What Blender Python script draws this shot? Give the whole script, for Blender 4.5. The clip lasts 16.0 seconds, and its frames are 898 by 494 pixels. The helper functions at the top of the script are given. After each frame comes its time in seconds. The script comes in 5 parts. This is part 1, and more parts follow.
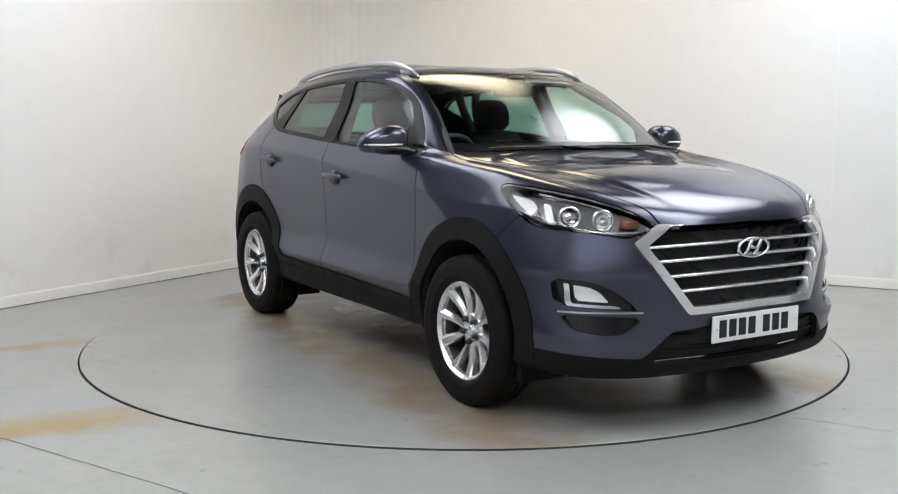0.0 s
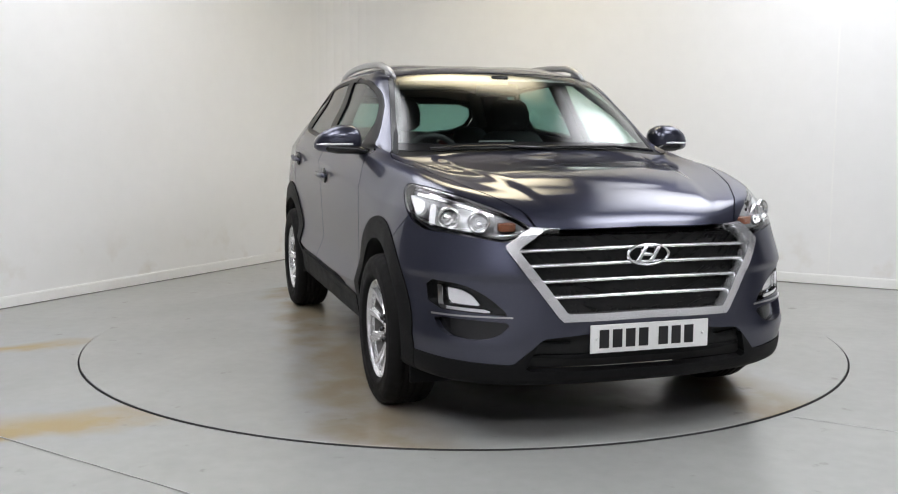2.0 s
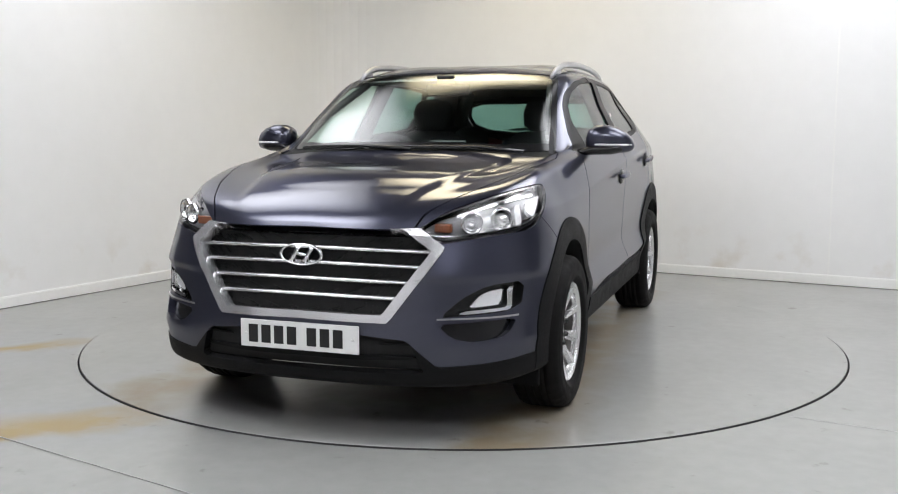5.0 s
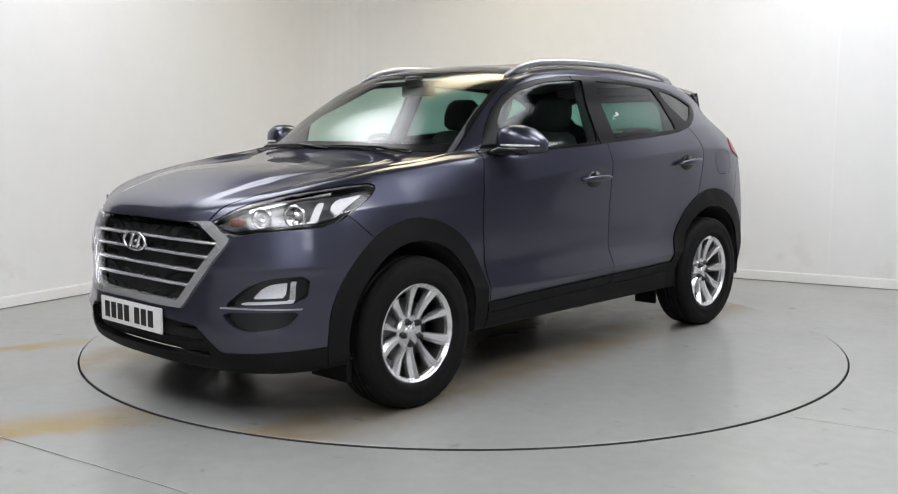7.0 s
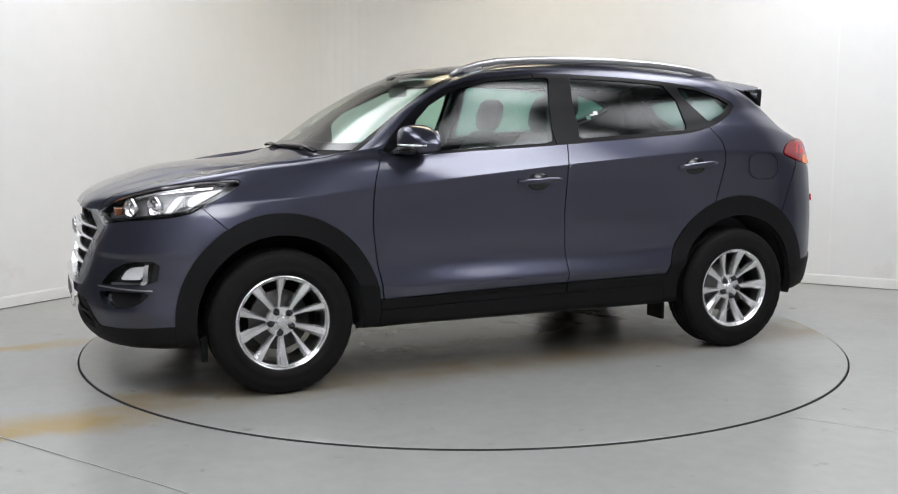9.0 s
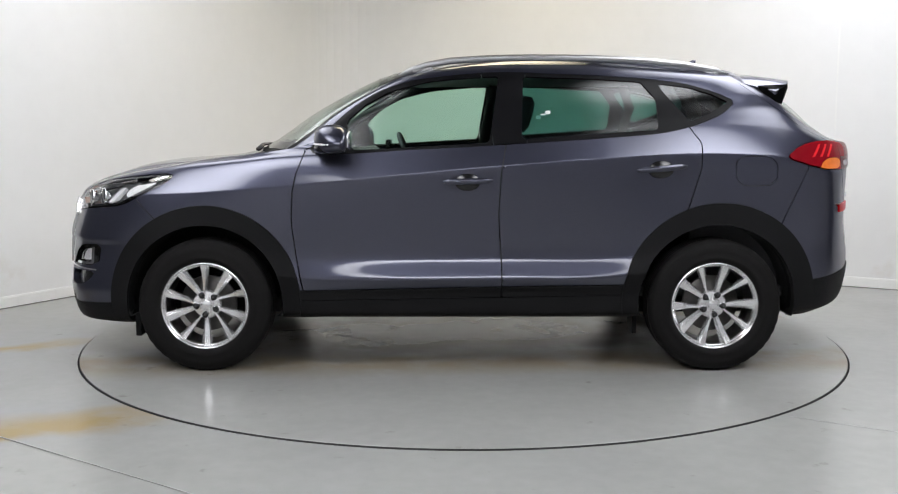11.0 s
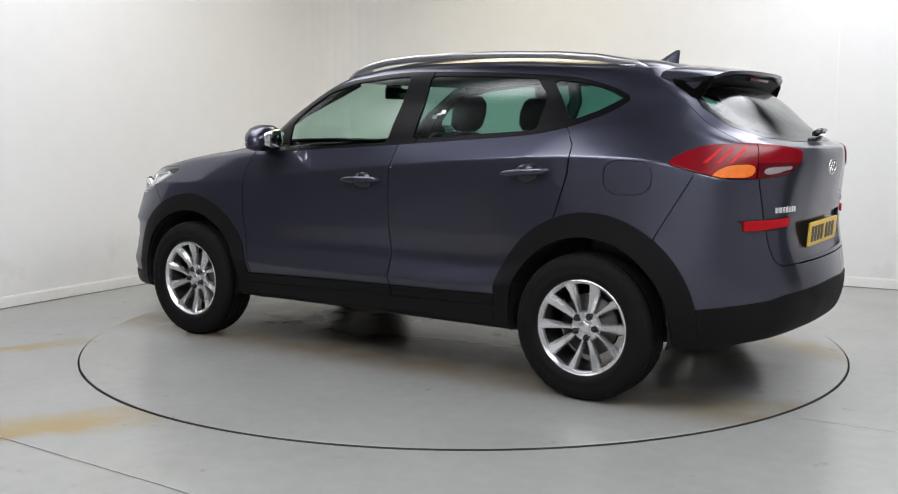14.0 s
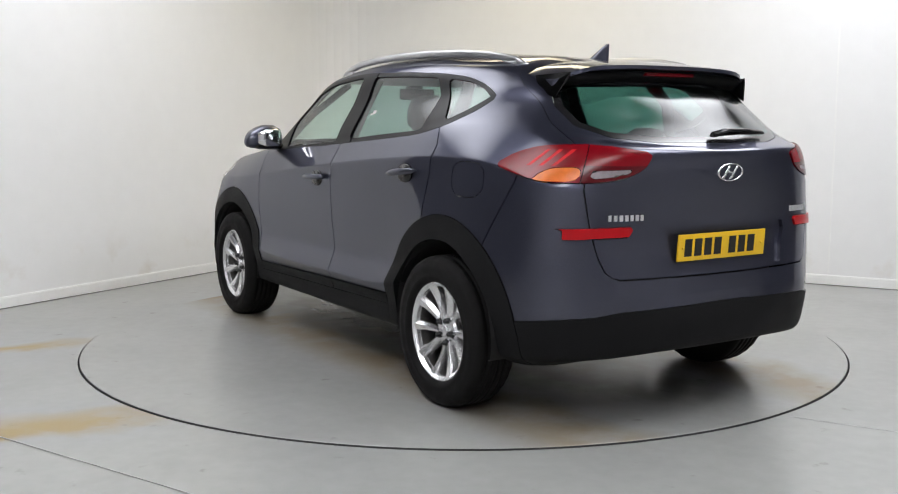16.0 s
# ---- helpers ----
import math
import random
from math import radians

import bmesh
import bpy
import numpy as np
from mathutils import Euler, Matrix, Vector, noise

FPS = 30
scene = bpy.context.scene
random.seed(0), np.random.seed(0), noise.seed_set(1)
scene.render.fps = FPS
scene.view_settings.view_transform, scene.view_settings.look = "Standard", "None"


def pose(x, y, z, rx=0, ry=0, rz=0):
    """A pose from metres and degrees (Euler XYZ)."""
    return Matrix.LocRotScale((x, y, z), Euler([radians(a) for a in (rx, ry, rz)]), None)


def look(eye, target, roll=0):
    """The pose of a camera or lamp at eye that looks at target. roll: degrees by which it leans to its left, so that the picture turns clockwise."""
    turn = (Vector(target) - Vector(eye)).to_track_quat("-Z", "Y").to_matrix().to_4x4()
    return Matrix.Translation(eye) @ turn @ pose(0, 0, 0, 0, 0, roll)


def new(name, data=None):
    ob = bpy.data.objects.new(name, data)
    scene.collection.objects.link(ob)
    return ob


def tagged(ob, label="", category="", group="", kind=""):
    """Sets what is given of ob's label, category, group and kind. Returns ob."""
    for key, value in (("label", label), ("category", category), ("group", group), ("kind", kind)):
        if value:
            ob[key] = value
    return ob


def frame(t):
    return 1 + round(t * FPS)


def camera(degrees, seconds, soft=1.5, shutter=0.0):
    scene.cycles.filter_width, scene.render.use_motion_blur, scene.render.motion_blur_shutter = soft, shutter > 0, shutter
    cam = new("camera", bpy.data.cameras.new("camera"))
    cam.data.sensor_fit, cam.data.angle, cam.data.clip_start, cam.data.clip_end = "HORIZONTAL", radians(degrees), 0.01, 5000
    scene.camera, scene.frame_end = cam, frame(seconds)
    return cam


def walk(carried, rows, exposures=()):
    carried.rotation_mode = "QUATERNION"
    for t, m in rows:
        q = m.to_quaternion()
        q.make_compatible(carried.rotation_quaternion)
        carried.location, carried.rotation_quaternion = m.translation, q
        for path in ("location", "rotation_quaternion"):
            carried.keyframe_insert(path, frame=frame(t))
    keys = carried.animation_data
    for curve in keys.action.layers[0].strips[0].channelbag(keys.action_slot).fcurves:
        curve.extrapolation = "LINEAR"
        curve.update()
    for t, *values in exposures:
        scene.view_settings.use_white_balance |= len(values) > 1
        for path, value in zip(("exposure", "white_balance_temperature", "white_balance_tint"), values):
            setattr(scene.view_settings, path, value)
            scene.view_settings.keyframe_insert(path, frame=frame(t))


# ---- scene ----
# ---- the camera stands still before the turntable ----
cam = camera(49.02, 16.0, soft=1.1)
EYE = (0.0, -6.0546, 1.2776)
VIEW = look(EYE, (EYE[0] - 0.013130, EYE[1] + 0.992500, EYE[2] - 0.121536), 0.076)
walk(cam, [(0.0, VIEW), (16.0, VIEW)])

# ---- world: a closed studio, hardly any light from outside ----
world = bpy.data.worlds.new("studio_dark")
world.use_nodes = True
world.node_tree.nodes["Background"].inputs[0].default_value = (0.9, 0.95, 1.0, 1)
world.node_tree.nodes["Background"].inputs[1].default_value = 0.02
scene.world = world
scene.view_settings.exposure = 0.0

# ---- the car's turn: seconds and degrees; 0 faces the camera ----
TURN = [(0.0, -32.18), (0.5, -31.11), (1.0, -28.24), (1.5, -23.75), (2.0, -18.0), (2.5, -12.0), (3.0, -5.85),
        (3.5, 0.1), (4.0, 6.3), (4.5, 12.25), (5.0, 18.3), (5.5, 24.35), (6.0, 30.4), (6.5, 36.4), (7.0, 42.4),
        (7.5, 48.35), (8.0, 54.3), (8.5, 60.1), (9.0, 66.0), (9.5, 71.75), (10.0, 77.45), (10.5, 83.1),
        (11.0, 88.7), (11.5, 94.35), (12.0, 100.05), (12.5, 105.8), (13.0, 111.6), (13.5, 117.45), (14.0, 123.35),
        (14.5, 129.25), (15.0, 135.2), (15.5, 141.15), (16.0, 147.15)]
# the car stands a little off the table's axis
CAR_X, CAR_Y = 0.0289, 0.0616
# ---- the car's skin: rings run from the nose's middle round the flank to the tail's middle, metres, car forward +x ----
RINGS = [
    # underside
    [(2.06, 0, .22), (2.05, .3, .22), (1.99, .55, .22), (1.86, .72, .23), (1.70, .78, .24), (1.335, .80, .26), (.9, .80, .27), (.4, .8, .28),
     (-.2, .8, .28), (-.8, .8, .28), (-1.335, .8, .28), (-1.7, .8, .28), (-1.92, .72, .29), (-2.03, .55, .32), (-2.1, .3, .335), (-2.11, 0, .335)],
    # lower edge of bumpers and sills
    [(2.17, 0, .25), (2.155, .3, .25), (2.10, .57, .255), (1.965, .785, .265), (1.735, .893, .28), (1.335, .89, .29), (.9, .875, .295), (.4, .88, .3),
     (-.2, .88, .3), (-.8, .88, .3), (-1.335, .875, .3), (-1.7, .86, .31), (-1.95, .77, .32), (-2.09, .6, .335), (-2.18, .3, .355), (-2.2, 0, .36)],
    [(2.235, 0, .40), (2.22, .3, .40), (2.145, .56, .405), (1.99, .79, .41), (1.74, .906, .42), (1.335, .912, .42), (.9, .905, .42), (.4, .90, .42),
     (-.2, .90, .42), (-.8, .90, .42), (-1.335, .91, .43), (-1.7, .895, .44), (-1.97, .80, .45), (-2.13, .6, .455), (-2.22, .3, .46), (-2.24, 0, .46)],
    # crease low on the doors
    [(2.235, 0, .55), (2.215, .3, .55), (2.135, .55, .55), (1.97, .785, .56), (1.74, .904, .57), (1.335, .92, .58), (.9, .92, .50), (.4, .936, .485),
     (-.2, .937, .49), (-.8, .934, .50), (-1.335, .925, .59), (-1.7, .905, .60), (-1.98, .80, .58), (-2.14, .6, .58), (-2.215, .3, .585), (-2.235, 0, .59)],
    [(2.222, 0, .63), (2.203, .3, .63), (2.13, .55, .63), (1.967, .783, .64), (1.74, .900, .65), (1.335, .92, .67), (.9, .902, .60), (.4, .896, .595),
     (-.2, .895, .60), (-.8, .897, .605), (-1.335, .922, .68), (-1.7, .903, .69), (-1.985, .797, .67), (-2.13, .6, .67), (-2.195, .3, .67), (-2.21, 0, .67)],
    [(2.205, 0, .72), (2.185, .3, .72), (2.115, .55, .72), (1.955, .775, .725), (1.735, .890, .74), (1.335, .915, .76), (.9, .905, .75), (.4, .90, .75),
     (-.2, .90, .75), (-.8, .90, .76), (-1.335, .915, .78), (-1.7, .895, .78), (-1.99, .79, .76), (-2.12, .6, .76), (-2.17, .3, .76), (-2.18, 0, .76)],
    # shoulder line
    [(2.195, 0, .86), (2.18, .3, .862), (2.085, .55, .85), (1.93, .755, .87), (1.72, .845, .92), (1.335, .885, .94), (.9, .90, .97), (.4, .908, 1.02),
     (-.2, .912, 1.075), (-.8, .908, 1.12), (-1.335, .89, 1.14), (-1.7, .855, 1.12), (-1.97, .77, 1.04), (-2.12, .6, 1.02), (-2.19, .3, 1.03), (-2.205, 0, 1.03)],
    # bonnet edge and waistline
    [(2.175, 0, .90), (2.155, .3, .905), (2.03, .55, .945), (1.84, .70, 1.0), (1.62, .77, 1.04), (1.335, .81, 1.075), (.9, .845, 1.12), (.4, .855, 1.145),
     (-.2, .86, 1.18), (-.8, .845, 1.225), (-1.335, .80, 1.285), (-1.7, .745, 1.27), (-1.95, .69, 1.2), (-2.11, .55, 1.19), (-2.19, .3, 1.18), (-2.21, 0, 1.175)],
    [(1.9, 0, 1.03), (1.89, .28, 1.025), (1.80, .48, 1.03), (1.62, .62, 1.06), (1.42, .70, 1.095), (1.2, .745, 1.12), (.86, .80, 1.15), (.4, .845, 1.165),
     (-.2, .85, 1.2), (-.8, .832, 1.245), (-1.335, .78, 1.31), (-1.68, .70, 1.32), (-1.88, .63, 1.27), (-2.04, .5, 1.225), (-2.13, .28, 1.21), (-2.15, 0, 1.205)],
    # foot of the windscreen
    [(1.13, 0, 1.155), (1.12, .3, 1.153), (1.065, .52, 1.148), (.99, .665, 1.145), (.93, .725, 1.148), (.86, .768, 1.16), (.74, .795, 1.19), (.38, .83, 1.19),
     (-.2, .835, 1.235), (-.8, .815, 1.275), (-1.33, .755, 1.345), (-1.62, .66, 1.38), (-1.79, .59, 1.36), (-1.93, .48, 1.30), (-2.03, .27, 1.28), (-2.06, 0, 1.275)],
    [(.79, 0, 1.385), (.78, .28, 1.38), (.745, .47, 1.37), (.705, .585, 1.36), (.665, .64, 1.355), (.61, .69, 1.36), (.50, .722, 1.37), (.28, .745, 1.38),
     (-.2, .752, 1.39), (-.8, .738, 1.40), (-1.3, .69, 1.43), (-1.52, .64, 1.46), (-1.68, .575, 1.45), (-1.80, .46, 1.41), (-1.9, .26, 1.40), (-1.92, 0, 1.395)],
    # edge of the roof
    [(.36, 0, 1.585), (.35, .26, 1.582), (.325, .45, 1.57), (.295, .56, 1.558), (.26, .605, 1.555), (.21, .637, 1.558), (.12, .652, 1.562), (-.02, .655, 1.57),
     (-.3, .66, 1.575), (-.8, .652, 1.568), (-1.25, .615, 1.55), (-1.46, .585, 1.53), (-1.58, .54, 1.515), (-1.68, .43, 1.51), (-1.73, .25, 1.51), (-1.75, 0, 1.51)],
    [(.27, 0, 1.605), (.26, .25, 1.603), (.23, .42, 1.594), (.19, .51, 1.587), (.15, .55, 1.586), (.1, .575, 1.59), (.03, .585, 1.597), (-.08, .592, 1.605),
     (-.33, .595, 1.612), (-.8, .588, 1.606), (-1.22, .555, 1.584), (-1.42, .53, 1.568), (-1.53, .49, 1.558), (-1.6, .4, 1.556), (-1.64, .23, 1.558), (-1.65, 0, 1.56)],
    # middle of the roof
    [(.12, 0, 1.628), (.11, 0, 1.629), (.1, 0, 1.63), (.08, 0, 1.632), (.06, 0, 1.634), (.03, 0, 1.636), (-.02, 0, 1.64), (-.1, 0, 1.645),
     (-.35, 0, 1.652), (-.8, 0, 1.645), (-1.18, 0, 1.618), (-1.34, 0, 1.606), (-1.42, 0, 1.598), (-1.46, 0, 1.593), (-1.48, 0, 1.591), (-1.5, 0, 1.588)],
]
SOFT = (1, .7, 1, .3, .8, 1, .2, .75, 1, .8, 1, .9, 1, 1)  # below 1: a tighter crease at that ring
N_U, N_V = (10, 12, 12, 12, 14, 16, 16, 18, 18, 18, 16, 14, 12, 12, 10), (5, 8, 8, 8, 7, 9, 10, 16, 12, 10, 10, 6, 10)


def hermite(p, s, tight, counts):
    """Rows of points p at the parameters s, joined by smooth arcs; counts samples to each span."""
    n = len(p)
    d = np.diff(s, axis=0)[..., None]
    slope = np.diff(p, axis=0) / np.maximum(d, 1e-6)
    m = np.empty_like(p)
    m[0], m[-1] = slope[0], slope[-1]
    w = d[1:] / (d[:-1] + d[1:])
    m[1:-1] = slope[:-1] * w + slope[1:] * (1 - w)
    m = m * np.asarray(tight).reshape((n,) + (1,) * (p.ndim - 1))
    out = []
    for k in range(n - 1):
        for i in range(counts[k] + (k == n - 2)):
            t = i / counts[k]
            a, b = (1 + 2 * t) * (1 - t) ** 2, t * t * (3 - 2 * t)
            out.append(a * p[k] + b * p[k + 1] + (t * (1 - t) ** 2 * m[k] - t * t * (1 - t) * m[k + 1]) * d[k])
    return np.array(out)


def build_skin():
    """The left half of the skin as points, normals and triangles, with the way s round the car."""
    net = np.array(RINGS, float)                        # ring, station, xyz
    flip = np.array([1, -1, 1.0])
    p = net.transpose(1, 0, 2)                          # station first
    p = np.concatenate([p[1:2] * flip, p, p[-2:-1] * flip])
    q = net[5]
    q = np.concatenate([q[1:2] * flip, q, q[-2:-1] * flip])
    s = np.concatenate([[0], np.cumsum(np.linalg.norm(np.diff(q, axis=0), axis=1))])
    s = np.repeat(s[:, None], len(RINGS), axis=1)
    cols = hermite(p, s, np.ones(len(p)), (1,) + N_U + (1,))[1:-1]
    way = hermite(s[:, :1, None].copy(), s[:, :1], np.ones(len(p)), (1,) + N_U + (1,))[1:-1, 0, 0]
    way = way - way[0]
    c = cols.transpose(1, 0, 2)
    sv = np.concatenate([np.zeros((1, c.shape[1])), np.cumsum(np.maximum(np.linalg.norm(np.diff(c, axis=0), axis=2), 1e-3), axis=0)])
    g = hermite(c, sv, SOFT, N_V)                       # v, u, xyz
    nv, nu = g.shape[:2]
    g[:, 0, 1] = g[:, -1, 1] = 0
    # a shoulder on the front bumper that overhangs the fog lamps
    wide = np.interp(way, [.42, .60, .95, 1.12], [0, 1, 1, 0])[None]
    lift = np.interp(g[..., 2], [.640, .668, .685, .80, .86], [0, .2, 1, .25, 0]) * wide * np.where(g[..., 0] > 1.3, .016, 0)
    lift += np.interp(g[..., 2], [.36, .42, .445, .50], [0, 1, .4, 0]) * np.interp(way, [.50, .62, .92, 1.1], [0, 1, 1, 0])[None] * np.where(g[..., 0] > 1.3, .012, 0)
    # the bonnet's raised middle, with a crease to each side
    crease = np.interp(g[..., 0], [1.0, 1.5, 2.1], [.60, .52, .385])
    step = np.clip((crease - g[..., 1]) / .045, 0, 1)
    step = step * step * (3 - 2 * step)
    bonnet = np.interp(g[..., 0], [1.0, 1.15, 1.98, 2.14], [0, 1, 1, 0]) * np.where(g[..., 2] > .89, 1, 0)
    g[..., 2] += .008 * step * bonnet - .003 * bonnet
    out = g.copy()
    out[..., 2] = 0
    out[..., 0] -= 1.2
    g = g + out / np.maximum(np.linalg.norm(out, axis=2, keepdims=True), 1e-6) * lift[..., None]
    full = np.concatenate([g[:, 1:2] * flip, g, g[:, -2:-1] * flip], axis=1)
    du = full[:, 2:] - full[:, :-2]
    dv = np.gradient(g, axis=0)
    nr = np.cross(du, dv)
    size = np.linalg.norm(nr, axis=2, keepdims=True)
    nr = np.where(size > 1e-9, nr / np.maximum(size, 1e-12), np.array([0, 0, 1.0]))
    nr[-1] = (0, 0, 1)
    if nr[30, nu // 2, 1] < 0:
        nr = -nr
    idx = np.arange(nv * nu).reshape(nv, nu)
    a, b, cc, d = idx[:-1, :-1].ravel(), idx[:-1, 1:].ravel(), idx[1:, 1:].ravel(), idx[1:, :-1].ravel()
    tris = np.concatenate([np.stack([a, b, cc], 1), np.stack([a, cc, d], 1)])
    face = np.cross(g.reshape(-1, 3)[tris[:, 1]] - g.reshape(-1, 3)[tris[:, 0]], g.reshape(-1, 3)[tris[:, 2]] - g.reshape(-1, 3)[tris[:, 0]])
    if (face * nr.reshape(-1, 3)[tris[:, 0]]).sum(1).mean() < 0:
        tris = tris[:, ::-1].copy()
    return g.reshape(-1, 3), nr.reshape(-1, 3), np.repeat(way[None], nv, 0).ravel(), tris


# ---- materials ----
def material(name, colour, rough=0.5, metal=0.0, coat=0.0, coat_rough=0.03, vary=0.0, scale=6.0, fine=0.0, bump=0.0, bump_scale=60.0, spec=0.5):
    """A principled surface; vary: uneven tone at the given scale and ten times finer; bump: fine relief."""
    m = bpy.data.materials.new(name)
    m.use_nodes = True
    nt = m.node_tree
    b = nt.nodes["Principled BSDF"]
    b.inputs["Base Color"].default_value = (*colour, 1)
    b.inputs["Roughness"].default_value, b.inputs["Metallic"].default_value = rough, metal
    b.inputs["Coat Weight"].default_value, b.inputs["Coat Roughness"].default_value = coat, coat_rough
    b.inputs["Specular IOR Level"].default_value = spec
    if vary or bump:
        tc = nt.nodes.new("ShaderNodeTexCoord")
    if vary:
        n1, n2, mx, rp, ml = (nt.nodes.new(k) for k in ("ShaderNodeTexNoise", "ShaderNodeTexNoise", "ShaderNodeMix", "ShaderNodeMapRange", "ShaderNodeMix"))
        n1.inputs["Scale"].default_value, n2.inputs["Scale"].default_value = scale, scale * 10
        n1.inputs["Detail"].default_value = n2.inputs["Detail"].default_value = 5
        mx.inputs[0].default_value = 0.4
        nt.links.new(tc.outputs["Object"], n1.inputs["Vector"])
        nt.links.new(tc.outputs["Object"], n2.inputs["Vector"])
        nt.links.new(n1.outputs[0], mx.inputs[2])
        nt.links.new(n2.outputs[0], mx.inputs[3])
        nt.links.new(mx.outputs[0], rp.inputs[0])
        for k, v in enumerate((0.3, 0.7, 1 - vary, 1 + vary)):
            rp.inputs[1 + k].default_value = v
        ml.data_type, ml.blend_type = "RGBA", "MULTIPLY"
        ml.inputs[0].default_value = 1
        ml.inputs[6].default_value = (*colour, 1)
        nt.links.new(rp.outputs[0], ml.inputs[7])
        nt.links.new(ml.outputs[2], b.inputs["Base Color"])
        r2 = nt.nodes.new("ShaderNodeMapRange")
        for k, v in enumerate((0.3, 0.7, rough * (1 - vary * .6), min(1, rough * (1 + vary * .6)))):
            r2.inputs[1 + k].default_value = v
        nt.links.new(n1.outputs[0], r2.inputs[0])
        nt.links.new(r2.outputs[0], b.inputs["Roughness"])
    if bump:
        n3, bp = nt.nodes.new("ShaderNodeTexNoise"), nt.nodes.new("ShaderNodeBump")
        n3.inputs["Scale"].default_value, n3.inputs["Detail"].default_value = bump_scale, 4
        bp.inputs["Strength"].default_value, bp.inputs["Distance"].default_value = bump, 0.004
        nt.links.new(tc.outputs["Object"], n3.inputs["Vector"])
        nt.links.new(n3.outputs[0], bp.inputs["Height"])
        nt.links.new(bp.outputs[0], b.inputs["Normal"])
    return m


def paint_material(name, colour):
    """Metallic car paint: flakes under a clear coat."""
    m = material(name, colour, rough=0.33, metal=0.80, coat=0.9, coat_rough=0.025)
    nt = m.node_tree
    b = nt.nodes["Principled BSDF"]
    b.inputs["Specular Tint"].default_value = (0.40, 0.40, 0.45, 1)
    tc, vo, rp, ml = (nt.nodes.new(k) for k in ("ShaderNodeTexCoord", "ShaderNodeTexVoronoi", "ShaderNodeMapRange", "ShaderNodeMix"))
    vo.inputs["Scale"].default_value = 900
    nt.links.new(tc.outputs["Object"], vo.inputs["Vector"])
    nt.links.new(vo.outputs["Color"], rp.inputs[0])
    rp.inputs[3].default_value, rp.inputs[4].default_value = 0.8, 1.25
    ml.data_type, ml.blend_type = "RGBA", "MULTIPLY"
    ml.inputs[0].default_value = 1
    ml.inputs[6].default_value = (*colour, 1)
    nt.links.new(rp.outputs[0], ml.inputs[7])
    nt.links.new(ml.outputs[2], b.inputs["Base Color"])
    return m


def glass_material(name, tint, base=0.07, rough=0.0):
    """Thin glass: a tinted see-through sheet with a mirror gloss that grows at a slant."""
    m = bpy.data.materials.new(name)
    m.use_nodes = True
    nt = m.node_tree
    nt.nodes.remove(nt.nodes["Principled BSDF"])
    tr, gl, lw, pw, fr, mix = (nt.nodes.new(k) for k in ("ShaderNodeBsdfTransparent", "ShaderNodeBsdfGlossy", "ShaderNodeLayerWeight", "ShaderNodeMath", "ShaderNodeMapRange", "ShaderNodeMixShader"))
    tr.inputs[0].default_value = (*tint, 1)
    gl.inputs["Roughness"].default_value = rough
    lw.inputs[0].default_value = 0.5
    pw.operation = "POWER"
    pw.inputs[1].default_value = 4.5
    fr.inputs[3].default_value, fr.inputs[4].default_value = base, 1.0
    nt.links.new(lw.outputs["Facing"], pw.inputs[0])
    nt.links.new(pw.outputs[0], fr.inputs[0])
    nt.links.new(fr.outputs[0], mix.inputs[0])
    nt.links.new(tr.outputs[0], mix.inputs[1])
    nt.links.new(gl.outputs[0], mix.inputs[2])
    nt.links.new(mix.outputs[0], nt.nodes["Material Output"].inputs[0])
    return m


PAINT = paint_material("grey_metallic_paint", (0.063, 0.066, 0.094))
CLADDING = material("black_grained_plastic", (0.0075, 0.0075, 0.008), rough=0.6, vary=0.15, scale=9, bump=0.25, bump_scale=500, spec=0.14)
GLOSS_BLACK = material("gloss_black_trim", (0.012, 0.012, 0.013), rough=0.16, vary=0.1, scale=8)
SATIN_BLACK = material("satin_black_trim", (0.005, 0.005, 0.006), rough=0.35, vary=0.12, scale=8, spec=0.12)
DEEP_BLACK = material("unlit_black", (0.008, 0.008, 0.008), rough=0.8, vary=0.2, scale=10)
CHROME = material("satin_chrome", (0.82, 0.82, 0.83), rough=0.2, metal=0.78, vary=0.04, scale=12)
BRIGHT_CHROME = material("bright_chrome", (0.86, 0.86, 0.87), rough=0.08, metal=1.0)
ALLOY = material("silver_alloy", (0.80, 0.80, 0.80), rough=0.24, metal=0.75, vary=0.05, scale=20)
ALLOY_DARK = material("lamp_housing", (0.27, 0.27, 0.28), rough=0.3, metal=0.55, vary=0.15, scale=20)
STEEL = material("brake_steel", (0.13, 0.125, 0.12), rough=0.4, metal=0.9, vary=0.2, scale=30)
RUBBER = material("tyre_rubber", (0.0085, 0.008, 0.008), rough=0.75, vary=0.25, scale=14, bump=0.2, bump_scale=200, spec=0.14)
GLASS = glass_material("clear_green_glass", (0.84, 0.95, 0.90), base=0.15, rough=0.12)
SIDE_GLASS = glass_material("side_green_glass", (0.69, 0.88, 0.80), base=0.05, rough=0.08)
DARK_GLASS = glass_material("privacy_green_glass", (0.24, 0.44, 0.40), base=0.07, rough=0.14)
LENS = glass_material("clear_lamp_lens", (0.95, 0.95, 0.95), base=0.04)
RED_LENS = material("red_lamp_lens", (0.19, 0.003, 0.008), rough=0.25, spec=0.2, coat=0.2, vary=0.12, scale=25)
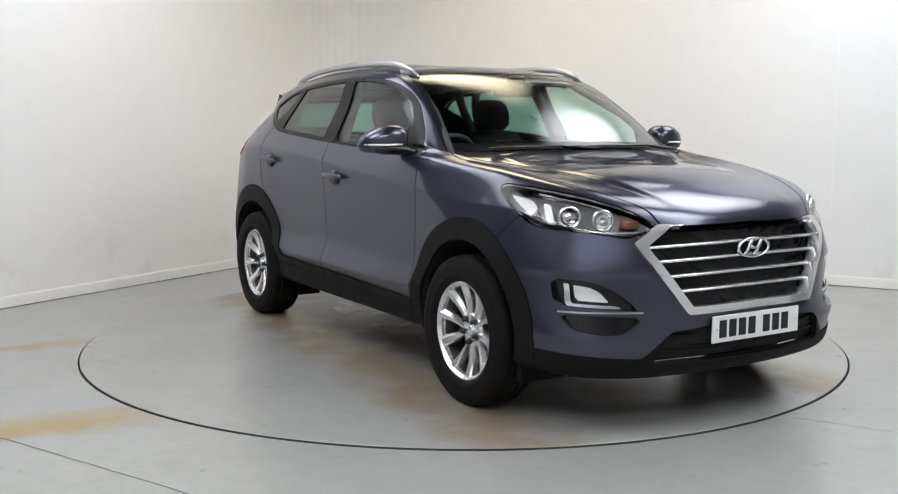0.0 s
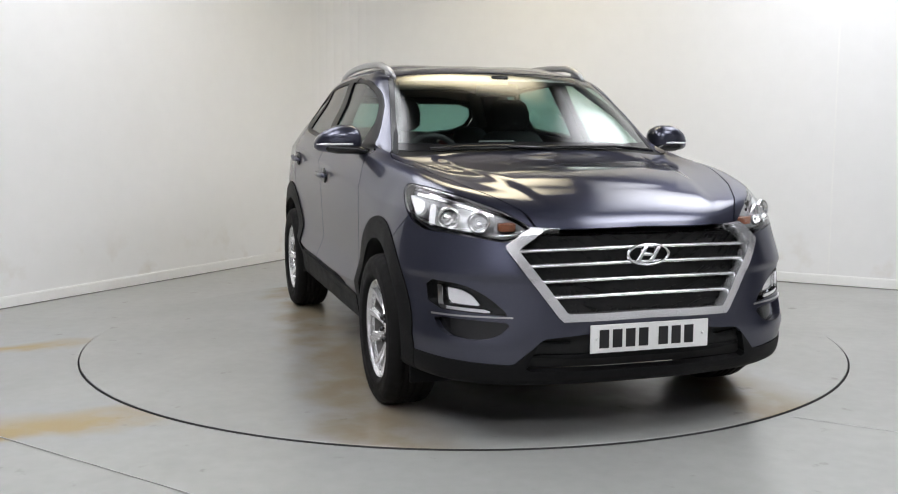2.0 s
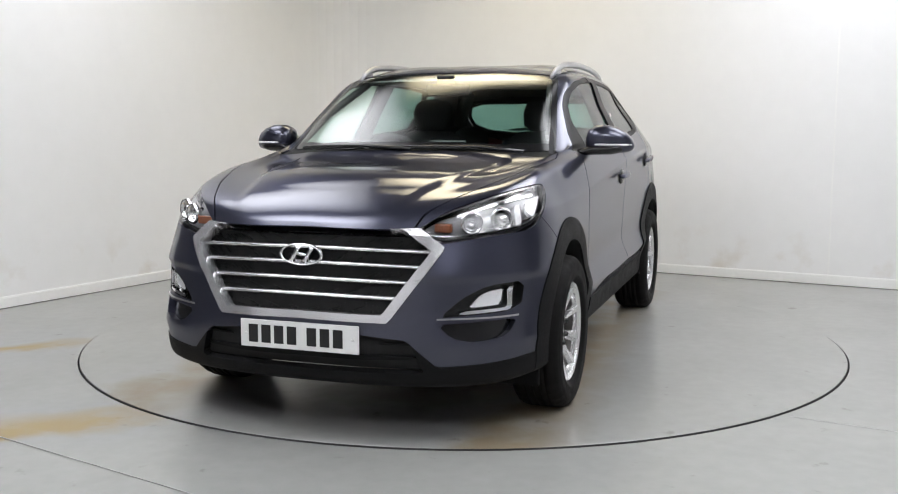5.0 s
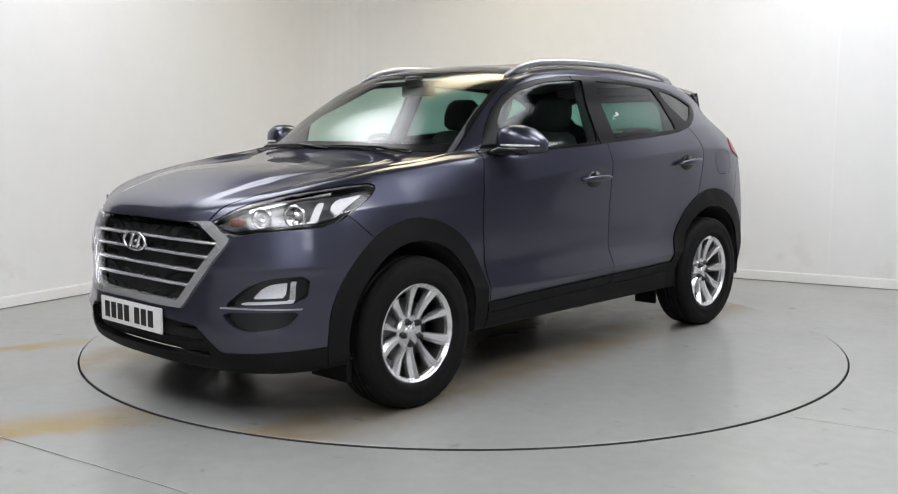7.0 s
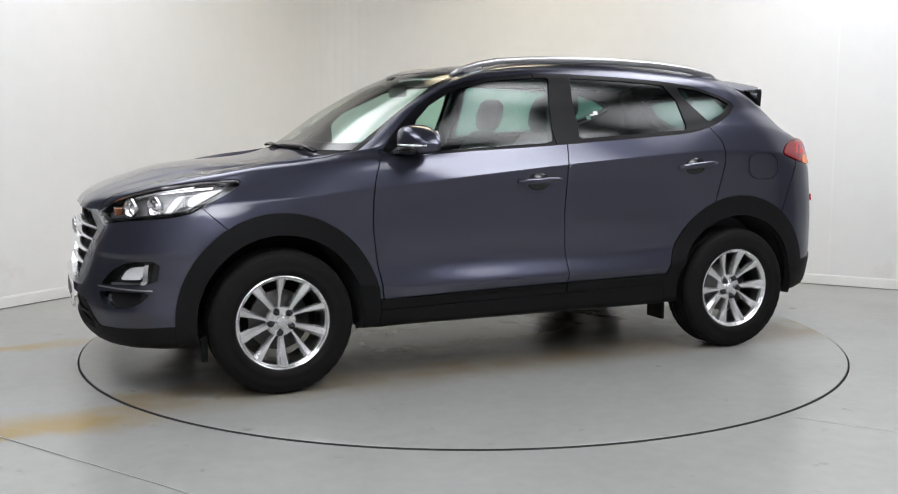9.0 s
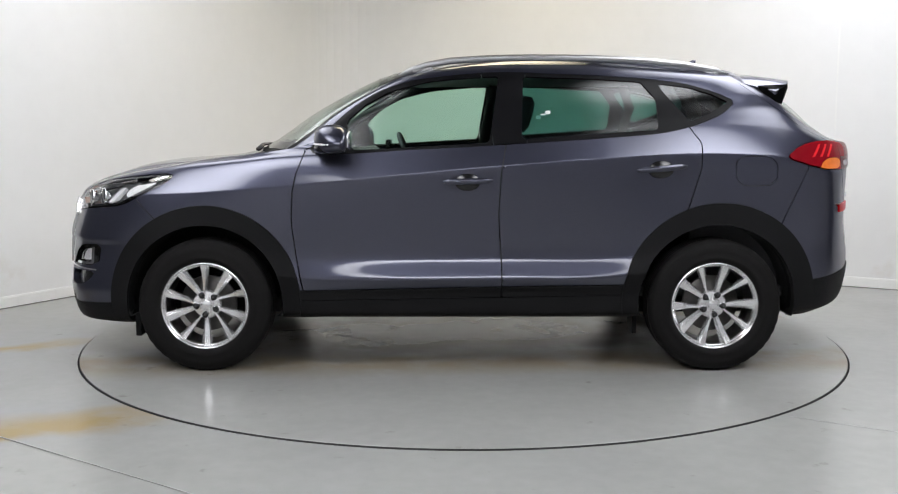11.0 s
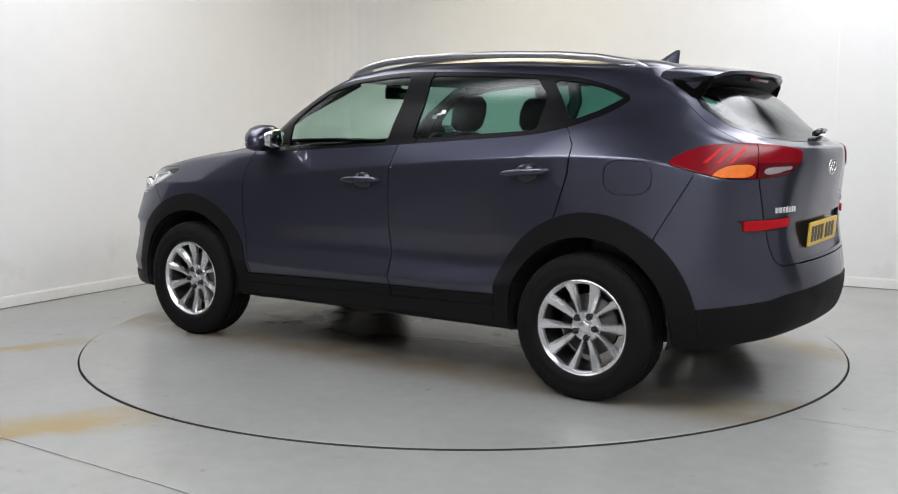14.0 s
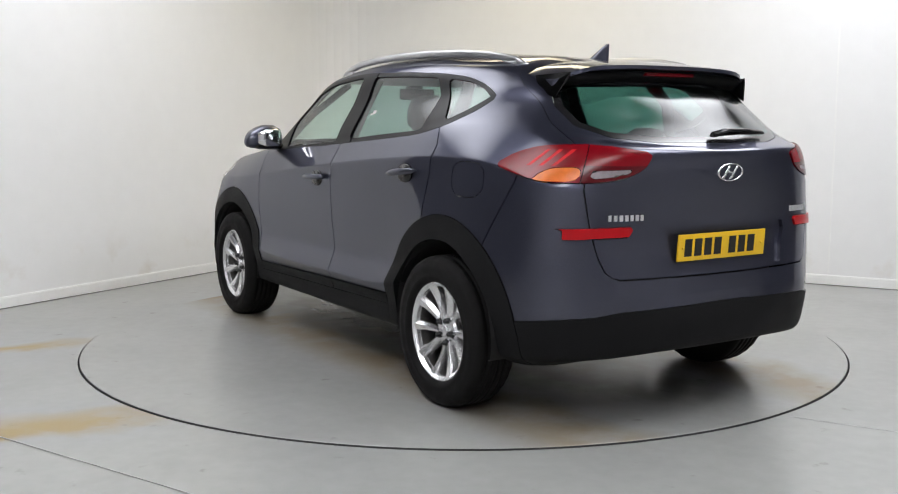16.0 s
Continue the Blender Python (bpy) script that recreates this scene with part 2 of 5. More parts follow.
GUIDE_LENS = material("red_light_guide", (0.62, 0.02, 0.025), rough=0.25, spec=0.12, vary=0.1, scale=30)
BRIGHT_RED_LENS = material("bright_red_guide", (0.42, 0.008, 0.012), rough=0.3, spec=0.18, vary=0.1, scale=30)
GREY_LENS = material("grey_clear_lens", (0.27, 0.24, 0.25), rough=0.2, vary=0.2, scale=60)
RAIL = material("satin_rail_metal", (0.46, 0.46, 0.47), rough=0.3, metal=0.8, vary=0.05, scale=12)
BROWN_LENS = material("unlit_amber_lens", (0.22, 0.075, 0.035), rough=0.2, coat=0.4, vary=0.12, scale=40)
DARK_RED_LENS = material("deep_red_lens", (0.09, 0.003, 0.006), rough=0.2, spec=0.3, coat=0.2, vary=0.12, scale=25)
AMBER_LENS = material("amber_lamp_lens", (0.70, 0.17, 0.03), rough=0.2, spec=0.3, vary=0.12, scale=40)
WHITE_LENS = material("frosted_white_lens", (0.85, 0.85, 0.86), rough=0.2, coat=0.5, vary=0.12, scale=60)
TRIM = material("charcoal_cabin_trim", (0.055, 0.055, 0.058), rough=0.65, vary=0.2, scale=8, bump=0.2, bump_scale=250)
CLOTH = material("black_seat_cloth", (0.045, 0.045, 0.048), rough=0.9, vary=0.25, scale=12, bump=0.5, bump_scale=350)
HEADLINER = material("grey_headliner", (0.60, 0.59, 0.57), rough=0.9, vary=0.06, scale=8)
PLATE_WHITE = material("white_plate", (0.80, 0.80, 0.78), rough=0.3, vary=0.04, scale=10)
PLATE_YELLOW = material("yellow_plate", (0.80, 0.50, 0.02), rough=0.3, vary=0.04, scale=10)
PLATE_INK = material("black_plate_ink", (0.010, 0.010, 0.010), rough=0.4)


# ---- how the skin is cut into panels ----
class Sheet:
    def __init__(self, p, n, s, t):
        self.p, self.n, self.s, self.t = p, n, s, t

    x = property(lambda self: self.p[:, 0])
    y = property(lambda self: self.p[:, 1])
    z = property(lambda self: self.p[:, 2])


def clip(sh, f):
    """The part of a sheet where f is below 0, cut along the line f = 0."""
    v = f[sh.t]
    low = v < 0
    count = low.sum(1)
    keep = sh.t[count == 3]
    extra, made, rows = [], {}, []
    base = len(sh.p)

    def cross(i, j):
        key = (i, j) if i < j else (j, i)
        if key not in made:
            a, b = key
            w = f[a] / (f[a] - f[b])
            made[key] = base + len(extra)
            nr = sh.n[a] * (1 - w) + sh.n[b] * w
            extra.append(np.concatenate([sh.p[a] * (1 - w) + sh.p[b] * w, nr / max(np.linalg.norm(nr), 1e-9), [sh.s[a] * (1 - w) + sh.s[b] * w]]))
        return made[key]

    for k in np.nonzero((count > 0) & (count < 3))[0]:
        tri, c = sh.t[k], count[k]
        i = int(np.argmax(low[k])) if c == 1 else int(np.argmin(low[k]))
        a, b, d = int(tri[i]), int(tri[(i + 1) % 3]), int(tri[(i + 2) % 3])
        if c == 1:
            rows.append((a, cross(a, b), cross(a, d)))
        else:
            e, g = cross(a, b), cross(a, d)
            rows += [(e, b, d), (e, d, g)]
    p, n, s = sh.p, sh.n, sh.s
    if extra:
        ex = np.array(extra)
        p, n, s = np.concatenate([p, ex[:, :3]]), np.concatenate([n, ex[:, 3:6]]), np.concatenate([s, ex[:, 6]])
        keep = np.concatenate([keep, np.array(rows)])
    used, back = np.unique(keep, return_inverse=True)
    return Sheet(p[used], n[used], s[used], back.reshape(-1, 3))


def inside(poly, a, b, rounds=0):
    """Signed distance to a closed outline in the plane (a, b): below 0 inside. rounds: corner cuts that round the outline."""
    q = np.array(poly, float)
    for _ in range(rounds):
        nx = np.roll(q, -1, 0)
        q = np.stack([q * .8 + nx * .2, q * .2 + nx * .8], 1).reshape(-1, 2)
    pt = np.stack([a, b], 1)
    best = np.full(len(pt), 1e9)
    odd = np.zeros(len(pt), bool)
    for c, d in zip(q, np.roll(q, -1, 0)):
        e = d - c
        w = pt - c
        h = np.clip((w @ e) / max(e @ e, 1e-12), 0, 1)
        best = np.minimum(best, np.linalg.norm(w - h[:, None] * e, axis=1))
        if c[1] != d[1]:
            up = (c[1] > pt[:, 1]) != (d[1] > pt[:, 1])
            odd ^= up & (pt[:, 0] < (d[0] - c[0]) * (pt[:, 1] - c[1]) / (d[1] - c[1]) + c[0])
    return np.where(odd, -best, best)


GAP = 0.0030


def stripe(sh, f, lo, hi):
    """The strip of a sheet where the function f lies between lo and hi."""
    a = clip(sh, f(sh) - hi)
    return clip(a, lo - f(a))


def take(sh, f, gap=GAP):
    """Cuts a panel out of a sheet: the panel and what remains, with a shut line between."""
    return clip(sh, f + gap), clip(sh, -f + gap)


def finish(name, bm, mat, parent=None, label=""):
    me = bpy.data.meshes.new(name)
    bm.to_mesh(me)
    bm.free()
    me.materials.append(mat)
    ob = new(name, me)
    if parent:
        ob.parent = parent
    if label:
        tagged(ob, label)
    return ob


def part(name, bm, mat, parent, label="", smooth=False):
    """One mesh object under a thing or a part."""
    if smooth:
        for f in bm.faces:
            f.smooth = True
    return finish(name, bm, mat, parent, label)


def panel(name, sheets, mat, parent, label="", proud=0.0, depth=0.014):
    """A panel from sheets (sheet, side): side 1 left, -1 right; its free edges turn inwards by depth."""
    vs, ns, fs, fn = [], [], [], []
    for sh, side in sheets:
        if not len(sh.t):
            continue
        flip = np.array([1, side, 1.0])
        base = len(vs)
        p, n = (sh.p + sh.n * proud) * flip, sh.n * flip
        t = sh.t if side > 0 else sh.t[:, ::-1]
        vs += p.tolist()
        fs += (t + base).tolist()
        fn += n[t].tolist()
        if depth:
            e = np.concatenate([t[:, [0, 1]], t[:, [1, 2]], t[:, [2, 0]]])
            key = np.sort(e, 1)
            _, first, cnt = np.unique(key, axis=0, return_index=True, return_counts=True)
            rim = e[first[cnt == 1]]
            rim = rim[~((np.abs(p[rim[:, 0], 1]) < 1e-4) & (np.abs(p[rim[:, 1], 1]) < 1e-4))]
            for a, b in rim:
                k = len(vs)
                quad = [p[b], p[a], p[a] - n[a] * depth, p[b] - n[b] * depth]
                nn = np.cross(quad[1] - quad[0], quad[2] - quad[0])
                nn = nn / max(np.linalg.norm(nn), 1e-12)
                vs += [q.tolist() for q in quad]
                fs.append([k, k + 1, k + 2, k + 3])
                fn.append([nn.tolist()] * 4)
    me = bpy.data.meshes.new(name)
    me.from_pydata(vs, [], fs)
    me.polygons.foreach_set("use_smooth", [True] * len(me.polygons))
    me.normals_split_custom_set([c for f in fn for c in f])
    me.materials.append(mat)
    ob = new(name, me)
    ob.parent = parent
    if label:
        tagged(ob, label)
    return ob


def both(sh):
    return [(sh, 1), (sh, -1)]


def revolve(bm, profile, n, centre=(0, 0, 0), close=False):
    """Turns a profile of (radius, along y) about the y axis."""
    rings = []
    for k in range(n):
        a = 2 * math.pi * k / n
        rings.append([bm.verts.new((centre[0] + r * math.cos(a), centre[1] + y, centre[2] + r * math.sin(a))) for r, y in profile])
    m = len(profile)
    for k in range(n):
        u, v = rings[k], rings[(k + 1) % n]
        for i in range(m if close else m - 1):
            bm.faces.new((u[i], v[i], v[(i + 1) % m], u[(i + 1) % m]))
    return rings


def loft(bm, rows, caps=True, ring=True):
    """Joins rows of points with quads; ring: each row closes on itself."""
    made = [[bm.verts.new(p) for p in r] for r in rows]
    n = len(rows[0])
    for u, v in zip(made, made[1:]):
        for i in range(n if ring else n - 1):
            bm.faces.new((u[i], u[(i + 1) % n], v[(i + 1) % n], v[i]))
    if caps and ring:
        bm.faces.new(made[0][::-1])
        bm.faces.new(made[-1])
    bmesh.ops.recalc_face_normals(bm, faces=bm.faces)
    return made


def oval(cx, cy, cz, ax, ay, n=16, power=2.0):
    """A closed rounded outline about a point, spanned by two half axes (vectors)."""
    out = []
    for k in range(n):
        a = 2 * math.pi * k / n
        c, s = math.cos(a), math.sin(a)
        c, s = math.copysign(abs(c) ** (2 / power), c), math.copysign(abs(s) ** (2 / power), s)
        out.append(Vector((cx, cy, cz)) + Vector(ax) * c + Vector(ay) * s)
    return out


def slab(bm, lo, hi, bevel=0.0, m=None, seg=2):
    """A box from corner to corner with rounded edges, moved by m."""
    r = bmesh.ops.create_cube(bm, size=1)["verts"]
    for v in r:
        v.co = Vector([lo[i] + (v.co[i] + .5) * (hi[i] - lo[i]) for i in range(3)])
    geo = set(r)
    if bevel:
        edges = list({e for v in r for e in v.link_edges})
        res = bmesh.ops.bevel(bm, geom=edges, offset=bevel, segments=seg, affect="EDGES", profile=0.6)
        geo = {v for f in res["faces"] for v in f.verts} | {v for v in r if v.is_valid}
    if m is not None:
        bmesh.ops.transform(bm, matrix=m, verts=[v for v in geo if v.is_valid])


def tube(bm, path, radius, n=10, squash=1.0):
    """A round bar along a path; radius a number or one to each point."""
    rows = []
    for i, p in enumerate(path):
        p = Vector(p)
        d = (Vector(path[min(i + 1, len(path) - 1)]) - Vector(path[max(i - 1, 0)])).normalized()
        side = d.cross(Vector((0, 0, 1)))
        side = side.normalized() if side.length > 1e-4 else Vector((1, 0, 0))
        up = side.cross(d)
        r = radius[i] if isinstance(radius, (list, tuple)) else radius
        rows.append([p + side * r * math.cos(2 * math.pi * k / n) + up * r * squash * math.sin(2 * math.pi * k / n) for k in range(n)])
    loft(bm, rows)


# ---- the car ----
car = tagged(new("car"), "dark grey metallic family SUV parked on the turntable", "car")
skin = Sheet(*build_skin())
LINE_UP = 0.395       # top of the sill


def lower_body(sk):
    """Liner behind the shut lines: the low skin set inwards, without wheel openings."""
    low = clip(sk, sk.z - 1.09)
    low = clip(low, 0.43 - np.hypot(low.x - 1.335, low.z - 0.36))
    low = clip(low, 0.44 - np.hypot(low.x + 1.345, low.z - 0.36))
    low = clip(low, -inside([(-.02, .53), (.33, .53), (.53, .80), (.42, .875), (-.02, .88)], low.s, low.z) * np.where(low.x > 1.5, 1, -1e3))
    deep = np.where(low.x > 1.42, 0.085, np.where(low.x < -1.75, 0.05, 0.0))
    low.p = low.p - low.n * deep[:, None]
    panel("inner_shell", both(low), DEEP_BLACK, car, "black inner shell behind the panels", proud=-0.028, depth=0)


def cut_body(sk):
    # wheel openings and the plastic round them
    front, rear = np.hypot(sk.x - 1.335, sk.z - 0.362), np.hypot(sk.x + 1.345, sk.z - 0.358)
    sk = clip(sk, 0.405 - front)
    sk = clip(sk, 0.413 - np.hypot(sk.x + 1.345, sk.z - 0.358))
    arch, sk = take(sk, np.where(sk.z < .95, np.hypot(sk.x - 1.335, sk.z - 0.372) - 0.497, 1), 0.001)
    arch = clip(arch, np.where(arch.x < 1.1, .238 - arch.z, -1))
    for side in (1, -1):
        panel("wheel_arch_trim", [(arch, side)], CLADDING, car, "black grained plastic arch trim", 0.005, 0.06)
    arch, sk = take(sk, np.where(sk.z < .95, np.hypot(sk.x + 1.36, sk.z - 0.372) - 0.512, 1), 0.001)
    for side in (1, -1):
        panel("wheel_arch_trim", [(arch, side)], CLADDING, car, "black grained plastic arch trim", 0.008, 0.06)
    # sills between the arches
    mid = (sk.x < 1.0) & (sk.x > -1.0)
    sill, sk = take(sk, np.where(mid, sk.z - np.interp(sk.x, [-.9, .8], [0.402, 0.372]), 0.5), 0.002)
    for side in (1, -1):
        panel("sill_trim", [(sill, side)], CLADDING, car, "black plastic sill", 0.008, 0.03)
    mid = (sk.x < 1.0) & (sk.x > -1.0)
    strip, sk = take(sk, np.where(mid, sk.z - np.interp(sk.x, [-.9, -.2, .8], [0.458, 0.447, 0.424]), 0.5), 0.001)
    a, b = take(strip, -0.216 - strip.x)
    for side in (1, -1):
        panel("door_trim", [(a, side)], CLADDING, car, "black plastic strip along the door foot", 0.010, 0.02)
        panel("door_trim", [(b, side)], CLADDING, car, "black plastic strip along the door foot", 0.010, 0.02)

    # nose: grille, chrome frame and bars
    nose = sk.x > 1.4
    whole, sk = take(sk, np.where(nose, inside([(-.05, .516), (.372, .508), (.478, .655), (.584, .803), (.47, .879), (.40, .874), (-.05, .880)], sk.s, sk.z), 1), 0.001)
    mouth, ring = take(whole, inside([(-.05, .547), (.347, .541), (.527, .789), (.420, .868), (.35, .870), (-.05, .875)], whole.s, whole.z), 0.0005)
    ring = clip(ring, np.where(ring.s < .37, ring.z - .70, -1) * .05)
    grille = panel("grille", both(mouth), DEEP_BLACK, car, "black honeycomb grille", -0.045, 0.0)
    panel("frame", both(ring), CHROME, grille, "satin chrome grille frame", 0.014, 0.05)
    for z0 in (.797, .736, .673, .610):
        end = .347 + (z0 - .541) * .726 - (.012 if z0 > .78 else 0)
        rows = []
        for k in range(33):
            y = end * .985 * (-1 + k / 16)
            z = z0 - .012 * (y / .5) ** 2
            x = front_x(y, z) - .010
            h = .0068
            rows.append([(x - .03, y, z - h), (x - .004, y, z - h), (x + .002, y, z - h * .4), (x + .003, y, z + h * .5), (x - .004, y, z + h), (x - .03, y, z + h)])
        bm = bmesh.new()
        loft(bm, rows)
        part("bar", bm, CHROME, grille, "satin chrome bar", True)
    mesh_rows(mouth, grille)

    # headlights
    outline = [(.445, .862), (.57, .945), (.785, .993), (1.015, 1.019), (1.225, 1.031), (1.292, 1.020), (1.262, .986), (1.165, .930), (1.07, .878), (.985, .857), (.831, .849), (.651, .831), (.572, .818)]
    f = np.where((sk.x > 1.2) & (sk.z > .7), inside(outline, sk.s, sk.z, 1), 1)
    lamp, sk = take(sk, f, 0.002)
    f = inside(outline, lamp.s, lamp.z, 1)
    top = clip(clip(lamp, -(f + .026)), -(lamp.z - np.interp(lamp.s, [.44, .6, 1.3], [.86, .915, .99])))
    drl = clip(lamp, np.maximum(np.abs(lamp.s - .955 - (lamp.z - .90) * .25) - .020, np.abs(lamp.z - .918) - .042))
    drl_b = clip(lamp, inside([(1.06, .905), (1.02, .94), (1.05, .972), (1.20, .992), (1.10, .935)], lamp.s, lamp.z))
    line = stripe(lamp, lambda q: inside(outline, q.s, q.z, 1), -.035, -.026)
    line = clip(line, np.maximum(np.interp(line.s, [.44, .6, 1.3], [.86, .915, .99]) - line.z, np.maximum(.62 - line.s, line.s - 1.12)))
    low = stripe(lamp, lambda q: inside(outline, q.s, q.z, 1), -.022, -.010)
    low = clip(low, low.z - np.interp(low.s, [.44, .8, 1.3], [.85, .88, .95]))
    for side in (1, -1):
        head = panel("headlight", [(lamp, side)], ALLOY_DARK, car, "dark headlight housing with bright reflectors", -0.055, 0.0)
        panel("brow", [(top, side)], CHROME, head, "grey ribbed brow strip", -0.005, 0.01)
        panel("chrome_line", [(line, side)], BRIGHT_CHROME, head, "thin chrome line", -0.010, 0.012)
        panel("daylight_strip", [(drl, side)], WHITE_LENS, head, "white daylight strip", -0.010, 0.02)
        panel("side_light", [(drl_b, side)], WHITE_LENS, head, "white side light", -0.010, 0.015)
        panel("lower_rim", [(low, side)], GLOSS_BLACK, head, "gloss black rim", -0.012, 0.03)
        panel("lens", [(lamp, side)], LENS, head, "clear headlight lens", 0.0, 0.0).visible_shadow = False
        lamp_innards(head, side)

    # fog lamp pockets and the slits below them
    pocket_line = [(.935, .662), (.915, .548), (.62, .532), (.57, .528), (.66, .607), (.76, .652)]
    pocket, sk = take(sk, np.where((sk.x > 1.4) & (sk.z < .8), inside(pocket_line, sk.s, sk.z, 1), 1), 0.0005)
    bezel = clip(pocket, inside([(.878, .645), (.868, .549), (.64, .538), (.66, .552), (.845, .560), (.852, .640)], pocket.s, pocket.z))
    lens = clip(pocket, inside([(.838, .634), (.830, .570), (.69, .562), (.73, .607), (.77, .625)], pocket.s, pocket.z))
    slit, sk = take(sk, np.where((sk.x > 1.4) & (sk.z < .8), inside([(.905, .518), (.845, .448), (.707, .428), (.615, .444), (.555, .505), (.70, .512)], sk.s, sk.z, 1), 1), 0.0005)
    blade = clip(skin, np.where(skin.x > 1.4, skin.s - .90, 1))
    blade = stripe(clip(blade, .56 - blade.s), lambda q: q.z, .5200, .5270)
    for side in (1, -1):
        fog = panel("fog_lamp", [(pocket, side)], GLOSS_BLACK, car, "gloss black fog lamp pocket", -0.035, 0.0)
        panel("bezel", [(bezel, side)], BRIGHT_CHROME, fog, "chrome fog lamp bezel", -0.004, 0.025)
        panel("reflector", [(lens, side)], WHITE_LENS, fog, "bright fluted reflector", -0.026, 0.0)
        panel("lens", [(lens, side)], LENS, fog, "clear fog lamp lens", -0.012, 0.012).visible_shadow = False
        panel("pocket_wall", [(sk_rim(pocket, pocket_line), side)], GLOSS_BLACK, fog, "", 0.0, 0.036)
        panel("bumper_slit", [(slit, side)], GLOSS_BLACK, car, "gloss black slit in the bumper", -0.03, 0.0)
        panel("slit_wall", [(sk_rim(slit, [(.905, .518), (.845, .448), (.707, .428), (.615, .444), (.555, .505), (.70, .512)]), side)], PAINT, car, "", 0.0, 0.032)
        panel("bumper_blade", [(blade, side)], RAIL, car, "thin bright line on the bumper", 0.004, 0.006)

    # black foot of the front bumper with the low grille
    foot_top = np.interp(sk.s, [0, .27, .44, .545, .7, 1.04, 1.25], [.462, .458, .440, .330, .338, .360, .372])
    foot, sk = take(sk, np.where(sk.x > 1.2, sk.z - foot_top, 1), 0.001)
    low_mouth, foot = take(foot, np.maximum(foot.s - .50 + (foot.z - .3) * .35, np.maximum(.305 - foot.z, -1)), 0.0005)
    panel("lower_grille", both(low_mouth), DEEP_BLACK, car, "black lower grille", -0.03, 0.0)
    mesh_low(low_mouth)
    panel("front_bumper_foot", both(foot), CLADDING, car, "black plastic bumper foot", 0.004, 0.03)
    # bonnet
    hood_line = [(1.135, -.1), (1.125, .3), (1.08, .52), (1.02, .68), (.98, .765), (1.08, .778), (1.30, .752), (1.56, .702), (1.80, .622), (2.0, .528), (2.115, .455), (2.20, .40), (2.24, .2), (2.24, -.1)]
    f = np.where(sk.z > .86, inside(hood_line, sk.x, sk.y), 1)
    hood, sk = take(sk, f)
    panel("bonnet", both(hood), PAINT, car)
    # front bumper and wings
    wing_x = np.interp(sk.z, [.7, .80, .94, 1.1], [1.50, 1.585, 1.735, 1.80])
    bumper, sk = take(sk, np.where((sk.x > 1.0) & (sk.z < .99), wing_x - sk.x, 1))
    panel("front_bumper", both(bumper), PAINT, car)

    # windscreen, with a black band round it
    screen, sk = take(sk, np.where(sk.x > 0, inside([(1.115, -.1), (1.105, .3), (1.05, .52), (.97, .66), (.895, .735), (.60, .668), (.275, .600), (.345, .41), (.385, .2), (.392, -.1)], sk.x, sk.y), 1), 0.001)
    f = inside([(1.06, -.1), (1.05, .3), (1.0, .50), (.93, .63), (.865, .70), (.60, .640), (.315, .575), (.355, .41), (.365, .2), (.372, -.1)], screen.x, screen.y)
    clear, band = take(screen, f, 0.0)
    ws = panel("windscreen", both(clear), GLASS, car, "clear green-tinted windscreen", -0.002, 0.0)
    ws.visible_shadow = False
    panel("black_border", both(band), GLOSS_BLACK, ws, "black border of the windscreen", -0.002, 0.01)
    cowl, sk = take(sk, np.where((sk.x > .85) & (sk.y < .76) & (sk.z > 1.1), inside([(1.2, -.1), (1.2, .5), (1.1, .70), (1.0, .76), (.90, .745), (.88, .70), (1.0, -.1)], sk.x, sk.y), 1), 0.0)
    panel("cowl", both(cowl), CLADDING, car, "black plastic cowl", -0.004, 0.01)

    # side windows: black surround, then three panes to a side
    dlo = [(.812, 1.137), (.70, 1.262), (.58, 1.372), (.45, 1.457), (.27, 1.522), (-.055, 1.560), (-.272, 1.566), (-.673, 1.552), (-.985, 1.534), (-1.206, 1.508), (-1.375, 1.460), (-1.476, 1.411),
           (-1.39, 1.345), (-1.235, 1.283), (-1.039, 1.240), (-.673, 1.213), (-.238, 1.185), (-.018, 1.170), (.253, 1.158), (.583, 1.135)]
    surround, sk = take(sk, np.where(sk.y > .45, inside(dlo, sk.x, sk.z, 1), 1), 0.001)
    panes = [("front_window", [(.600, 1.300), (.50, 1.392), (.369, 1.463), (.164, 1.515), (-.057, 1.535), (-.203, 1.540), (-.150, 1.194), (-.017, 1.187), (.475, 1.158), (.565, 1.156)], SIDE_GLASS, "green-tinted side window"),
             ("rear_window", [(-.335, 1.541), (-.673, 1.531), (-.960, 1.514), (-1.038, 1.423), (-1.036, 1.262), (-.673, 1.238), (-.318, 1.212)], DARK_GLASS, "dark-tinted rear side window"),
             ("quarter_window", [(-1.045, 1.507), (-1.226, 1.486), (-1.350, 1.449), (-1.428, 1.411), (-1.325, 1.352), (-1.203, 1.306), (-1.158, 1.366)], DARK_GLASS, "dark-tinted quarter window")]
    for name, line, glass, label in panes:
        pane, surround = take(surround, inside(line, surround.x, surround.z, 0), 0.0005)
        for side in (1, -1):
            w = panel(name, [(pane, side)], glass, car, label, -0.006, 0.0)
            w.visible_shadow = False
    pillar, frame_rest = take(surround, np.maximum(surround.x + .17 - (surround.z - 1.37) * .16 - .03, -.345 - surround.x), 0.002)
    pillar = clip(pillar, pillar.x * 0 - 1)
